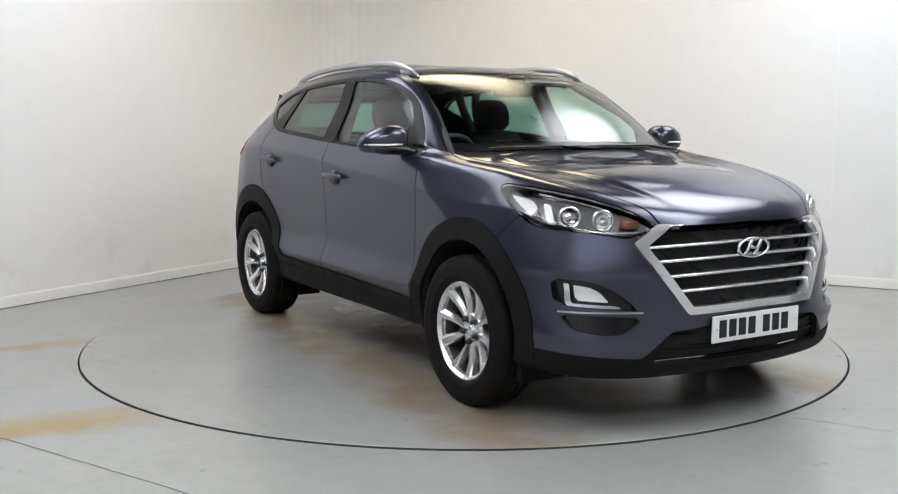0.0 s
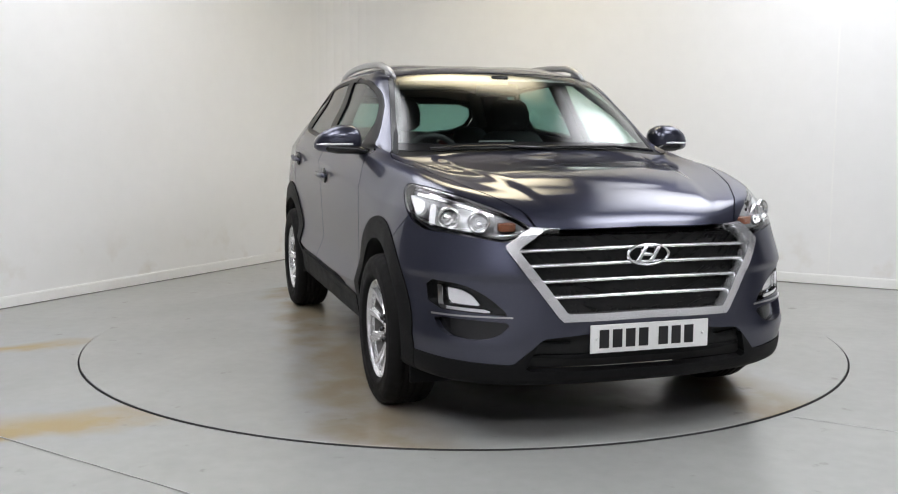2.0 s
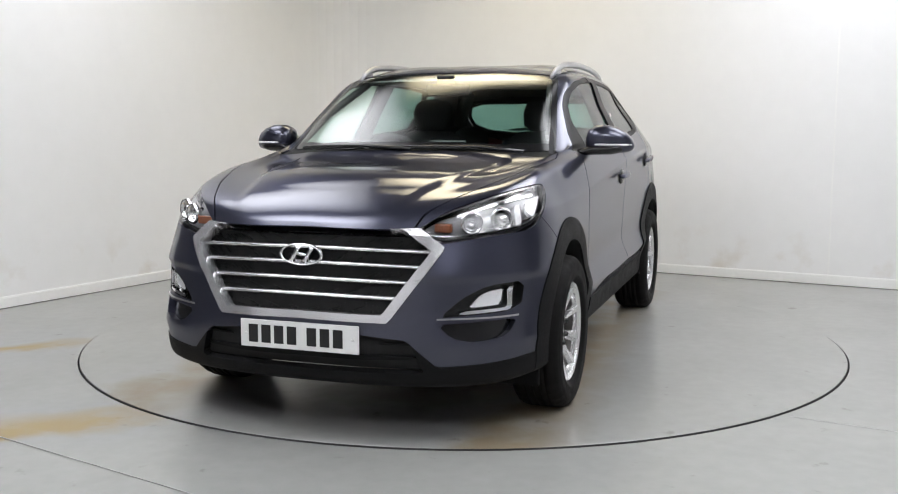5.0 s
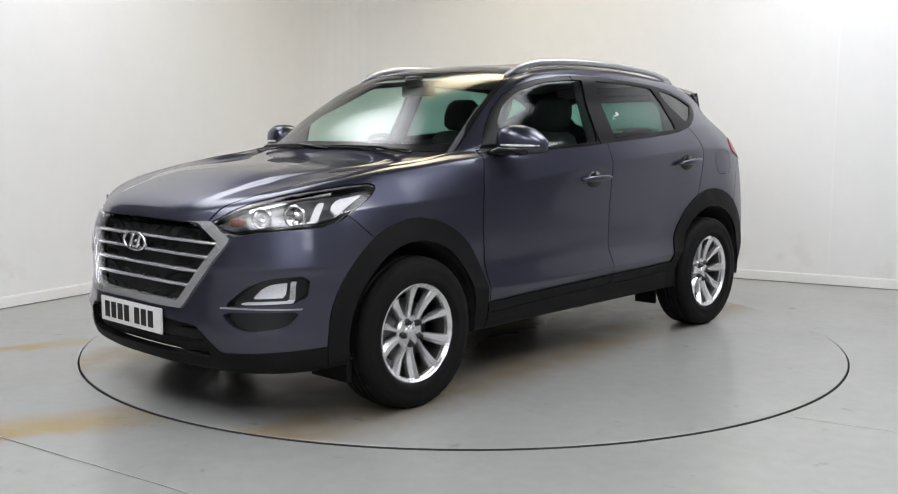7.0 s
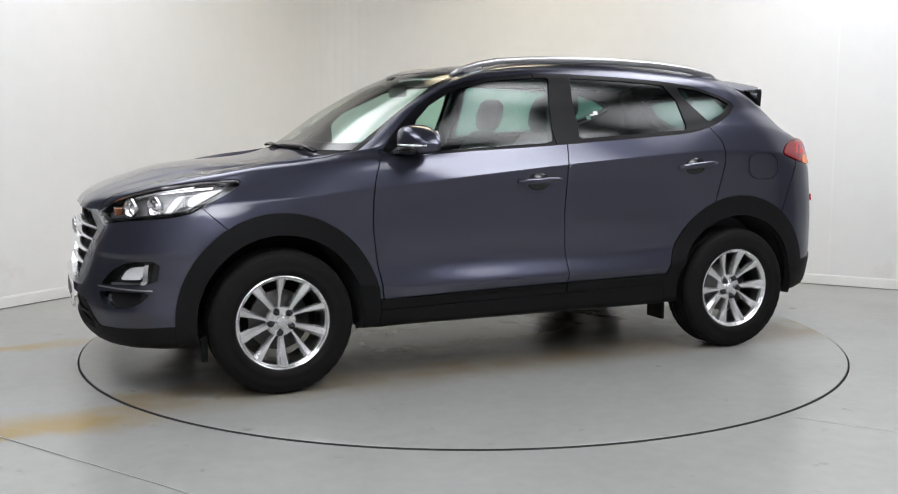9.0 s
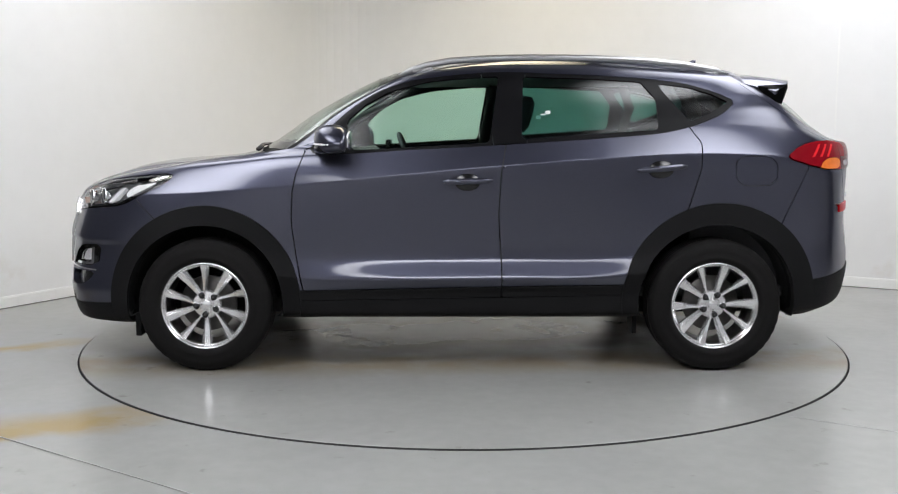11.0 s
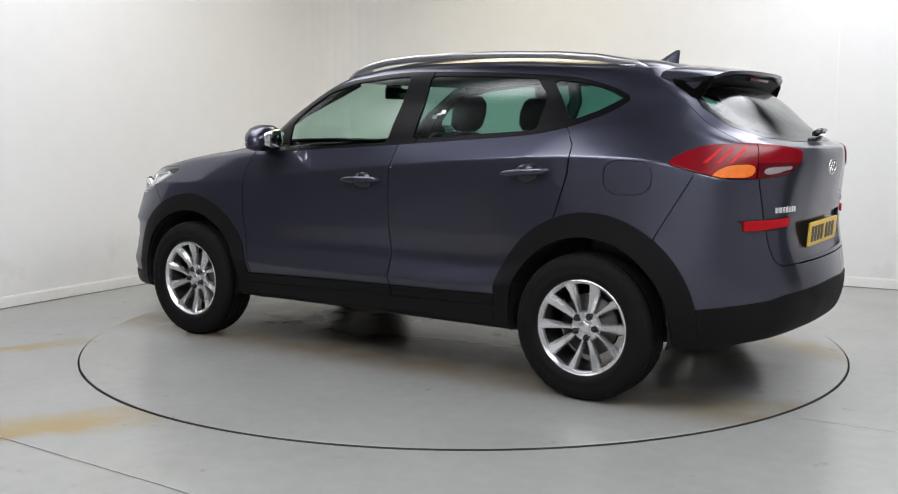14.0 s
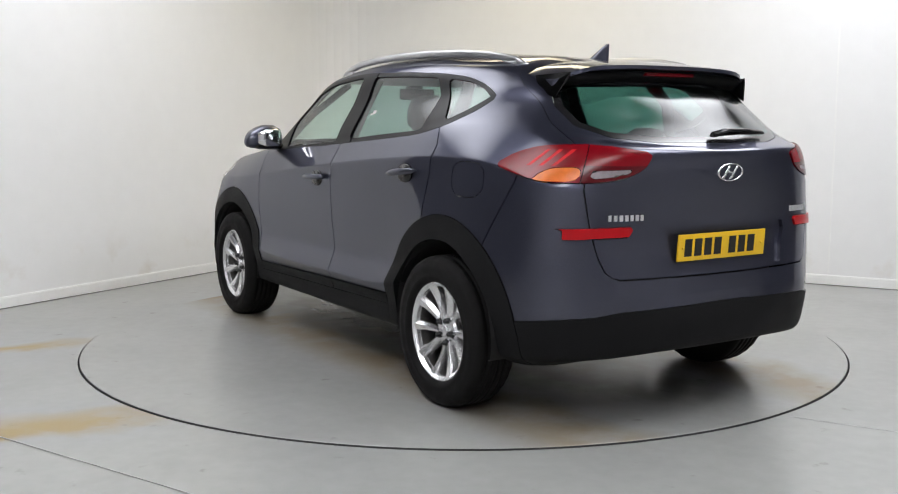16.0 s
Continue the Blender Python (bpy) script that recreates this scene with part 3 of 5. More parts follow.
    for side in (1, -1):
        panel("window_surround", [(frame_rest, side)], SATIN_BLACK, car, "black window surround", 0.0, 0.012)
        panel("centre_pillar", [(pillar, side)], SATIN_BLACK, car, "satin black centre pillar", 0.003, 0.012)

    # tail: lamps, reflectors, glass, tailgate, bumper
    tail = sk.x < -1.5
    lamp_line = [(4.520, 1.117), (4.60, 1.172), (4.71, 1.200), (4.915, 1.206), (5.072, 1.194), (5.255, 1.172), (5.215, 1.108), (5.147, 1.074), (5.051, 1.055), (4.955, 1.050), (4.797, 1.052), (4.664, 1.078)]
    lamp, sk = take(sk, np.where(tail, inside(lamp_line, sk.s, sk.z, 1), 1), 0.002)
    outer, inner = take(lamp, lamp.s - 4.948, 0.002)
    amber, outer = take(outer, inside([(4.735, 1.056), (4.762, 1.090), (4.82, 1.112), (4.94, 1.114), (4.94, 1.056)], outer.s, outer.z, 1), 0.0008)
    rev, inner = take(inner, inside([(4.975, 1.100), (5.165, 1.106), (5.135, 1.084), (5.01, 1.068), (4.985, 1.072)], inner.s, inner.z), 0.0008)
    dark, inner = take(inner, inner.z - 1.12, 0.0)
    swoosh = [stripe(outer, lambda q: q.s - (q.z - 1.12) * 1.1, k - .010, k + .010) for k in (4.70, 4.76, 4.82)]
    swoosh = [stripe(q, lambda a: a.z, 1.118, 1.183) for q in swoosh]
    refl, sk = take(sk, np.where(sk.x < -1.5, inside([(4.850, .868), (5.192, .876), (5.168, .829), (4.888, .824)], sk.s, sk.z), 1), 0.001)
    for side in (1, -1):
        tl = panel("tail_light", [(outer, side)], RED_LENS, car, "red tail light wrapped round the corner", 0.006, 0.03)
        for q in swoosh:
            panel("light_guide", [(q, side)], GUIDE_LENS, tl, "bright red light guide", 0.0065, 0.002)
        panel("indicator", [(amber, side)], AMBER_LENS, tl, "amber indicator", 0.005, 0.02)
        panel("inner_light", [(inner, side)], RED_LENS, tl, "red inner light", 0.006, 0.03)
        panel("inner_light", [(dark, side)], DARK_RED_LENS, tl, "deep red inner light", 0.006, 0.03)
        panel("reversing_light", [(rev, side)], GREY_LENS, tl, "white reversing light", 0.005, 0.02)
        panel("rear_reflector", [(refl, side)], BRIGHT_RED_LENS, car, "bright red bumper reflector", 0.009, 0.02)
    black = np.interp(sk.s, [4.5, 4.62, 5.02, 5.12, 5.6], [.462, .470, .510, .530, .548])
    foot, sk = take(sk, np.where(sk.x < -1.6, sk.z - black, 1), 0.001)
    panel("rear_bumper_foot", both(foot), CLADDING, car, "black plastic rear bumper foot", 0.006, 0.03)
    rear_glass, sk = take(sk, np.where(sk.x < -1.4, inside([(-.1, 1.210), (.33, 1.211), (.50, 1.232), (.590, 1.279), (.600, 1.364), (.568, 1.439), (.50, 1.525), (-.1, 1.528)], sk.y, sk.z), 1), 0.001)
    f = inside([(-.1, 1.235), (.33, 1.236), (.48, 1.254), (.560, 1.295), (.572, 1.364), (.545, 1.425), (.46, 1.455), (-.1, 1.465)], rear_glass.y, rear_glass.z)
    clear, band = take(rear_glass, f, 0.0)
    rg = panel("rear_screen", both(clear), DARK_GLASS, car, "dark-tinted rear window", 0.0, 0.0)
    rg.visible_shadow = False
    panel("black_border", both(band), GLOSS_BLACK, rg, "black border of the rear window", 0.0, 0.01)
    gate_s = np.interp(sk.z, [.66, .69, .753, .869, 1.052, 1.183, 1.221, 1.303, 1.352, 1.43, 1.55], [5.10, 5.056, 5.028, 4.997, 4.966, 4.918, 4.87, 4.736, 4.705, 4.66, 4.60])
    gate, sk = take(sk, np.where(sk.x < -1.5, np.maximum(gate_s - sk.s, .660 - sk.z), 1))
    recess, gate = take(gate, np.maximum(np.maximum(np.abs(gate.z - .772) - .092, gate.y - .405 + (gate.z - .772) * -.25), -1), 0.0)
    tg = panel("tailgate", both(gate), PAINT, car)
    panel("plate_recess", both(recess), PAINT, tg, "", -0.018, 0.0)
    panel("recess_wall", both(recess), PAINT, tg, "", -0.0175, -0.0175)
    bumper, sk = take(sk, np.where((sk.x < -1.5) & (sk.z < 1.10), sk.x - np.interp(sk.z, [.75, .82, 1.06], [-1.66, -1.695, -1.825]), 1))
    panel("rear_bumper", both(bumper), PAINT, car)

    # doors, wings, flap
    whole_side = clip(sk, np.where(sk.y > .5, inside([(-1.421, 1.128), (-1.648, 1.124), (-1.652, .975), (-1.43, .972)], sk.x, sk.z, 2), 1) - 0.0018)
    flap, sk = take(sk, np.where(sk.y > .5, inside([(-1.421, 1.128), (-1.648, 1.124), (-1.652, .975), (-1.43, .972)], sk.x, sk.z, 2), 1), 0.0018)
    panel("fuel_flap", [(flap, 1)], PAINT, car)
    panel("quarter_patch", [(whole_side, -1)], PAINT, car, "", 0.0, 0.0)
    fdoor = [(.815, 1.16), (.815, 1.133), (.856, 1.024), (.872, .937), (.879, .786), (.857, .611), (.818, .40), (-.217, .40), (-.212, .602), (-.197, .82), (-.209, 1.04), (-.238, 1.20), (.2, 1.19)]
    rdoor = [(-.238, 1.20), (-.209, 1.04), (-.197, .82), (-.212, .602), (-.217, .40), (-.86, .40), (-1.10, .70), (-1.160, .786), (-1.207, .938), (-1.247, 1.065), (-1.252, 1.194), (-1.191, 1.283), (-1.16, 1.30), (-.6, 1.24)]
    door, sk = take(sk, np.where(sk.y > .5, inside(fdoor, sk.x, sk.z), 1))
    for side in (1, -1):
        d = panel("front_door", [(door, side)], PAINT, car)
        handle(d, side, -.035, .994, 1.5)
    door, sk = take(sk, np.where(sk.y > .5, inside(rdoor, sk.x, sk.z), 1))
    for side in (1, -1):
        d = panel("rear_door", [(door, side)], PAINT, car)
        handle(d, side, -1.035, 1.060, 5.0)
    wing, sk = take(sk, np.where((sk.x > .80) & (sk.z < 1.3) & (sk.y > .3), -1, 1) * 0.01, 0.0)
    for side in (1, -1):
        panel("front_wing", [(wing, side)], PAINT, car)
    pan, sk = take(sk, np.where(sk.z < .6, sk.z - .32, 1) * .05, 0.0)
    roof, sk = take(sk, np.where(sk.z > 1.5, inside([(.40, -.1), (.36, .41), (.275, .565), (-.3, .588), (-.8, .582), (-1.22, .550), (-1.45, .515), (-1.58, .44), (-1.62, -.1)], sk.x, sk.y), 1), 0.002)
    panel("roof", both(roof), PAINT, car)
    panel("body_side", [(sk, 1)], PAINT, car)
    panel("body_side", [(sk, -1)], PAINT, car)


def front_x(y, z):
    """Where the nose's skin lies at a height and half width."""
    nose = skin.p[skin.p[:, 0] > 1.75]
    d = (nose[:, 1] - abs(y)) ** 2 + (nose[:, 2] - z) ** 2
    near = np.argsort(d)[:4]
    w = 1 / (d[near] + 1e-6)
    return float((nose[near, 0] * w).sum() / w.sum())


def sk_rim(sh, line):
    """A hairline of a sheet along its outline, whose edges turn inwards as the wall of a recess."""
    f = inside(line, sh.s, sh.z, 1)
    return clip(sh, -(f + 0.003))


def mesh_rows(mouth, parent):
    """Honeycomb ribs of the grille, two leaning sets."""
    for lean in (1, -1):
        f = np.abs(((mouth.s * lean * .9 + mouth.z) / .040 + 20) % 1.0 - .5) * .040 - .0035
        rib = clip(mouth, f)
        panel("rib", both(rib), CLADDING, parent, "", -0.034, 0.010)


def mesh_low(mouth):
    f = np.abs((mouth.z / .034) % 1.0 - .5) * .034 - .005
    rib = clip(mouth, f)
    panel("lower_rib", both(rib), CLADDING, car, "", -0.018, 0.012)


def lamp_innards(head, side):
    """Projector with its chrome ring and a bowl reflector."""
    for name, mat, c, r, deep in (("projector", LENS, (1.888, .742, .903), .038, .0), ("bowl", BRIGHT_CHROME, (1.985, .645, .893), .036, 1)):
        bm = bmesh.new()
        ring = [(r * 1.30, .0), (r * 1.22, .012), (r, .010), (r * .94, -.01), (r * .5, -.03), (.002, -.034)]
        revolve(bm, ring, 24)
        bmesh.ops.recalc_face_normals(bm, faces=bm.faces)
        m = Matrix.Translation((c[0], c[1] * side, c[2])) @ Matrix.Rotation(radians(-90 + 28 * side), 4, "Z")
        bmesh.ops.transform(bm, matrix=m, verts=bm.verts)
        part(name + "_ring", bm, BRIGHT_CHROME, head, "bright chrome lamp reflector", True)
    bm = bmesh.new()
    bmesh.ops.create_uvsphere(bm, u_segments=24, v_segments=14, radius=.026, matrix=Matrix.Translation((1.872, .742 * side, .903)))
    part("projector", bm, BRIGHT_CHROME, head, "glassy projector lens", True)
    bm = bmesh.new()
    slab(bm, (-.02, -.035, -.018), (.02, .035, .018), .008, Matrix.Translation((2.035, .545 * side, .875)))
    part("indicator", bm, BROWN_LENS, head, "unlit amber indicator", True)


def handle(door, side, x, z, lean):
    """Door handle over a dark disc that stands in for its shaded recess."""
    y = .914 * side
    m = Matrix.Translation((x, y, z)) @ Matrix.Rotation(radians(lean), 4, "Y")
    bm = bmesh.new()
    rows = []
    for k in range(9):
        u = -1 + k / 4
        h = .0165 * (1 - .25 * u * u)
        out = (.034 - .014 * u * u) * side
        rows.append(oval(u * .128, out, .004, (0, .013 * side, 0), (0, 0, h * (1 if abs(u) < 1 else .55)), 10, 2.6))
    loft(bm, rows)
    bmesh.ops.transform(bm, matrix=m, verts=bm.verts)
    part("door_handle", bm, PAINT, door, "body-coloured door handle", True)
    # flat black disc: the shade of the body-coloured scoop put in as colour
    bm = bmesh.new()
    loft(bm, [oval(0, -.006 * side, -.002, (.066, 0, 0), (0, 0, .046), 24, 2.2), oval(0, .005 * side, -.002, (.061, 0, 0), (0, 0, .042), 24, 2.2)])
    bmesh.ops.transform(bm, matrix=m, verts=bm.verts)
    part("handle_shade_disc", bm, GLOSS_BLACK, door, "dark disc painted as the shade in the handle's recess", True)


lower_body(skin)
cut_body(skin)


# ---- underneath and wheels ----
def underneath():
    bm = bmesh.new()
    slab(bm, (-1.85, -.60, .25), (1.92, .60, .36), .03)
    slab(bm, (-.95, -.80, .26), (.93, .80, .36), .03)
    part("floor_pan", bm, DEEP_BLACK, car, "black floor pan")
    for sx, cx, cz, r in ((1, 1.335, .362, .402), (-1, -1.345, .358, .410)):
        for side in (1, -1):
            bm = bmesh.new()
            rows = []
            for k in range(29):
                a = radians(-20 + 220 * k / 28)
                rows.append([(cx + r * math.cos(a), y * side, max(.290, cz + r * math.sin(a))) for y in (.905, .80, .66, .50)] + [(cx, .48 * side, cz)])
            loft(bm, rows, ring=False)
            part("wheel_arch_liner", bm, DEEP_BLACK, car, "black wheel arch liner", True)
    for side in (1, -1):
        bm = bmesh.new()
        slab(bm, (-.955, .62, .165), (-.932, .765, .34), .004)
        bmesh.ops.transform(bm, matrix=Matrix.Diagonal((1, side, 1, 1)), verts=bm.verts)
        bmesh.ops.recalc_face_normals(bm, faces=bm.faces)
        part("mud_deflector", bm, CLADDING, car, "small black deflector before the rear wheel")
        bm = bmesh.new()
        slab(bm, (1.685, .62, .175), (1.715, .86, .30), .005)
        bmesh.ops.transform(bm, matrix=Matrix.Diagonal((1, side, 1, 1)), verts=bm.verts)
        bmesh.ops.recalc_face_normals(bm, faces=bm.faces)
        part("mud_deflector", bm, CLADDING, car, "small black deflector before the front wheel")


def blade_mesh(bm, angle, broad):
    """One wheel spoke: flat and wide at the rim; the broad kind stays wide to the hub, the other tapers to a thin root."""
    rows = []
    for k in range(8):
        u = k / 7
        r = .040 + u * .176
        half = (.0105 + .0180 * u) if broad else (.0060 + .0190 * u ** 1.5)
        lean = (.004 if broad else -.012) * (1 - u)
        top = .052 + .034 * u - .012 * math.sin(math.pi * u)
        low = top - .030 - .010 * u
        cross = [(-half, low), (-half, top - .010), (-half * .75, top), (half * .35, top + .001), (half, top - .016), (half, low)]
        rows.append([(r, lean + t, y) for t, y in cross])
    c, s = math.cos(angle), math.sin(angle)
    loft(bm, [[(r * c - t * s, y, r * s + t * c) for r, t, y in row] for row in rows])


def wheel(x, side, spin):
    """Brake and hub under a tyre, an alloy rim with ten blades, nuts and a cap; its axis along y, outside +y."""
    bm = bmesh.new()
    revolve(bm, [(.02, .036), (.060, .036), (.062, .0), (.145, .0), (.148, -.004), (.148, -.022), (.10, -.026), (.10, -.10), (.02, -.10)], 40)
    bmesh.ops.recalc_face_normals(bm, faces=bm.faces)
    w = part("wheel", bm, STEEL, car, "alloy wheel with a black tyre", True)
    bm = bmesh.new()
    groove = []
    for y in (-.048, -.016, .016, .048):
        groove += [(.3505, y - .006), (.343, y - .004), (.343, y + .004), (.3505, y + .006)]
    prof = [(.224, -.098), (.245, -.110), (.29, -.117), (.322, -.112), (.339, -.098), (.348, -.078)] + groove + [(.348, .078), (.339, .098), (.322, .112), (.318, .1115), (.316, .1135), (.29, .1165), (.262, .114), (.259, .1155), (.245, .110), (.232, .099), (.226, .086)]
    n = 120
    rings = revolve(bm, prof, n)
    for k, ring in enumerate(rings):
        for v, (r, y) in zip(ring, prof):
            if .07 < abs(y) < .105 and r > .33 and k % 3 == 0:
                q = 1 - .003 / r
                v.co = Vector((v.co.x * q, v.co.y, v.co.z * q))
            v.co.z = max(v.co.z, -.345)
    bmesh.ops.recalc_face_normals(bm, faces=bm.faces)
    part("tyre", bm, RUBBER, w, "black tyre with a grooved tread", True)
    bm = bmesh.new()
    revolve(bm, [(.222, -.10), (.206, -.10), (.203, .03), (.2088, .0598)], 60)
    bmesh.ops.recalc_face_normals(bm, faces=bm.faces)
    part("barrel", bm, STEEL, w, "dark barrel of the rim", True)
    bm = bmesh.new()
    revolve(bm, [(.209, .060), (.211, .070), (.209, .080), (.2145, .085), (.2165, .090), (.224, .0965), (.2295, .094), (.2305, .086), (.226, .075), (.222, .055)], 72)
    for k in range(10):
        blade_mesh(bm, spin + k * math.pi / 5, k % 2 == 0)
    revolve(bm, [(.0, .052), (.034, .052), (.040, .046), (.068, .043), (.076, .032), (.074, .01)], 40)
    bmesh.ops.recalc_face_normals(bm, faces=bm.faces)
    rim = part("rim", bm, ALLOY, w, "silver alloy rim with ten blades")
    for f in rim.data.polygons:
        f.use_smooth = True
    rim.data.set_sharp_from_angle(angle=radians(28))
    bm = bmesh.new()
    revolve(bm, [(.0, .0605), (.022, .060), (.027, .057), (.029, .050)], 28)
    bmesh.ops.recalc_face_normals(bm, faces=bm.faces)
    part("centre_cap", bm, CHROME, w, "silver centre cap", True)
    for k in range(5):
        a = spin + radians(9) + k * math.tau / 5
        bm = bmesh.new()
        revolve(bm, [(.0165, .040), (.0165, .0535), (.0145, .055), (.0115, .054), (.0112, .068), (.008, .073), (.0, .074)], 12, (.0545 * math.cos(a), 0, .0545 * math.sin(a)))
        bmesh.ops.recalc_face_normals(bm, faces=bm.faces)
        part("wheel_nut", bm, GLOSS_BLACK, w, "black wheel nut", True)
    w.matrix_basis = pose(x, .822 * side, .345, 0, 0, 0 if side > 0 else 180)


underneath()
for wx, ws, sp in ((1.335, 1, .942), (-1.335, 1, .60), (1.335, -1, .85), (-1.335, -1, .55)):
    wheel(wx, ws, sp)


# ---- fittings on the body ----
def mirrored(bm, side):
    if side < 0:
        bmesh.ops.transform(bm, matrix=Matrix.Diagonal((1, -1, 1, 1)), verts=bm.verts)
        bmesh.ops.recalc_face_normals(bm, faces=bm.faces)


def door_mirror(side):
    bm = bmesh.new()
    rows = []
    for u, sx, sz, dx, dz in ((0, .050, .038, .0, -.010), (.07, .085, .060, .002, -.002), (.22, .100, .072, .004, .003), (.45, .100, .073, .002, .003), (.65, .092, .065, -.006, -.003),
                              (.82, .076, .052, -.016, -.012), (.93, .054, .036, -.027, -.021), (.98, .034, .020, -.034, -.027), (1, .014, .008, -.038, -.029)):
        rows.append(oval(.658 + dx, .846 + .236 * u, 1.210 + dz, (sx * .88, 0, 0), (0, 0, sz), 24, 2.7))
    loft(bm, rows)
    mirrored(bm, side)
    m = part("door_mirror", bm, PAINT, car, "body-coloured door mirror", True)
    bm = bmesh.new()
    rows = [oval(.70, .80, 1.145, (.055, 0, 0), (0, 0, .018), 18), oval(.70, .85, 1.152, (.060, 0, 0), (0, 0, .022), 18), oval(.664, .885, 1.163, (.083, 0, 0), (0, 0, .030), 18, 2.6),
            oval(.662, .97, 1.165, (.087, 0, 0), (0, 0, .029), 18, 2.6), oval(.652, 1.02, 1.168, (.070, 0, 0), (0, 0, .022), 18, 2.6), oval(.634, 1.055, 1.172, (.044, 0, 0), (0, 0, .014), 18)]
    loft(bm, rows)
    mirrored(bm, side)
    part("mirror_foot", bm, GLOSS_BLACK, m, "gloss black mirror foot", True)
    bm = bmesh.new()
    rows = [oval(.570, .872, 1.208, (.006, 0, 0), (0, 0, .04), 12), oval(.566, .90, 1.208, (.006, 0, 0), (0, 0, .052), 12), oval(.565, .97, 1.206, (.006, 0, 0), (0, 0, .050), 12), oval(.574, 1.02, 1.205, (.006, 0, 0), (0, 0, .030), 12)]
    loft(bm, rows)
    mirrored(bm, side)
    part("mirror_glass", bm, BRIGHT_CHROME, m, "mirror glass", True)
    bm = bmesh.new()
    tube(bm, [(.744, .90, 1.188), (.748, .95, 1.187), (.734, 1.0, 1.186), (.704, 1.045, 1.186), (.660, 1.070, 1.186)], .0055, 8)
    mirrored(bm, side)
    part("indicator", bm, WHITE_LENS, m, "clear indicator strip", True)


def roof_rail(side):
    bm = bmesh.new()
    path = [(.325, .572, 1.552), (.265, .577, 1.588), (.17, .581, 1.617), (.05, .583, 1.638), (-.15, .585, 1.651), (-.4, .585, 1.656), (-.7, .580, 1.653), (-1.0, .566, 1.641), (-1.22, .550, 1.622), (-1.40, .532, 1.592), (-1.485, .522, 1.552)]
    rad = [.009, .012, .013, .0135, .0135, .0135, .0135, .0135, .013, .012, .009]
    tube(bm, [(a, b, c - .008) for a, b, c in path], rad, 14, 1.4)
    mirrored(bm, side)
    rail = part("roof_rail", bm, RAIL, car, "silver roof rail", True)
    for x, y, z in ((.20, .580, 1.597), (-1.36, .537, 1.575)):
        bm = bmesh.new()
        slab(bm, (x - .055, y - .009, z - .035), (x + .055, y + .009, z + .002), .005)
        mirrored(bm, side)
        part("rail_foot", bm, RAIL, rail, "", True)


def tail_fittings():
    # spoiler over the rear window
    bm = bmesh.new()
    rows = []
    for k in range(25):
        u = -1 + k / 12
        y, v = .575 * u, abs(u)
        drop = .030 * v ** 3
        xa, za = -1.50 + .04 * v ** 4, 1.588 - .040 * v * v - .030 * v ** 6
        xb, zb = -1.875 + .050 * v ** 2 + .10 * v ** 8, 1.545 - drop * .7 - .055 * v ** 10
        rows.append([(xa, y, za), (xa * .62 + xb * .38, y, za * .62 + zb * .38 + .009), (xa * .2 + xb * .8, y, za * .2 + zb * .8 + .005), (xb, y, zb), (xb - .002, y, zb - .016), (xb + .035, y, zb - .026), (-1.74 + .07 * v ** 4, y, 1.496 - .04 * v ** 4), (-1.60, y, 1.50 - .05 * v ** 4)])
    loft(bm, rows)
    sp = part("spoiler", bm, PAINT, car, "body-coloured roof spoiler", True)
    sp.data.set_sharp_from_angle(angle=radians(35))
    bm = bmesh.new()
    rows = []
    for k in range(21):
        u = -1 + k / 10
        y, v = .52 * u, abs(u)
        rows.append([(-1.835 + .05 * v * v, y, 1.523 - .022 * v ** 3), (-1.845 + .05 * v * v, y, 1.519 - .022 * v ** 3), (-1.785 + .05 * v ** 2, y, 1.462 - .010 * v ** 3), (-1.74 + .05 * v ** 2, y, 1.470)])
    loft(bm, rows)
    part("spoiler_underside", bm, CLADDING, sp, "black spoiler underside", True)
    bm = bmesh.new()
    slab(bm, (-1.848, -.145, 1.500), (-1.80, .145, 1.516), .004)
    part("brake_light", bm, RED_LENS, sp, "red high brake light", True)
    for side in (1, -1):
        bm = bmesh.new()
        loft(bm, [[(-1.62, .585, 1.500), (-1.635, .590, 1.470), (-1.70, .595, 1.42), (-1.69, .580, 1.45)], [(-1.80, .535, 1.510), (-1.80, .54, 1.488), (-1.755, .585, 1.40), (-1.74, .56, 1.43)]])
        mirrored(bm, side)
        part("spoiler_cheek", bm, CLADDING, sp, "black cheek beside the rear window", True)
    # shark fin
    bm = bmesh.new()
    rows = []
    for u in (0, .15, .35, .6, .8, .93, 1):
        x0, x1, w = -1.255 - .150 * u, -1.425 - .008 * u + .004, .030 * (1 - u) ** .7 + .0035
        z = 1.592 + .082 * u
        rows.append(oval((x0 + x1) / 2, 0, z, ((x0 - x1) / 2, 0, 0), (0, w, 0), 16, 1.7))
    loft(bm, rows)
    part("aerial_fin", bm, PAINT, car, "body-coloured shark fin aerial", True)
    # rear wiper
    bm = bmesh.new()
    tube(bm, [(-2.135, .02, 1.245), (-2.135, -.06, 1.262), (-2.125, -.20, 1.262), (-2.105, -.31, 1.258)], [.020, .017, .012, .006], 8, .7)
    w = part("rear_wiper", bm, GLOSS_BLACK, car, "black rear wiper", True)
    bm = bmesh.new()
    tube(bm, [(-2.125, .03, 1.240), (-2.118, -.15, 1.250), (-2.09, -.34, 1.250)], .007, 6)
    part("wiper_blade", bm, DEEP_BLACK, w, "", True)


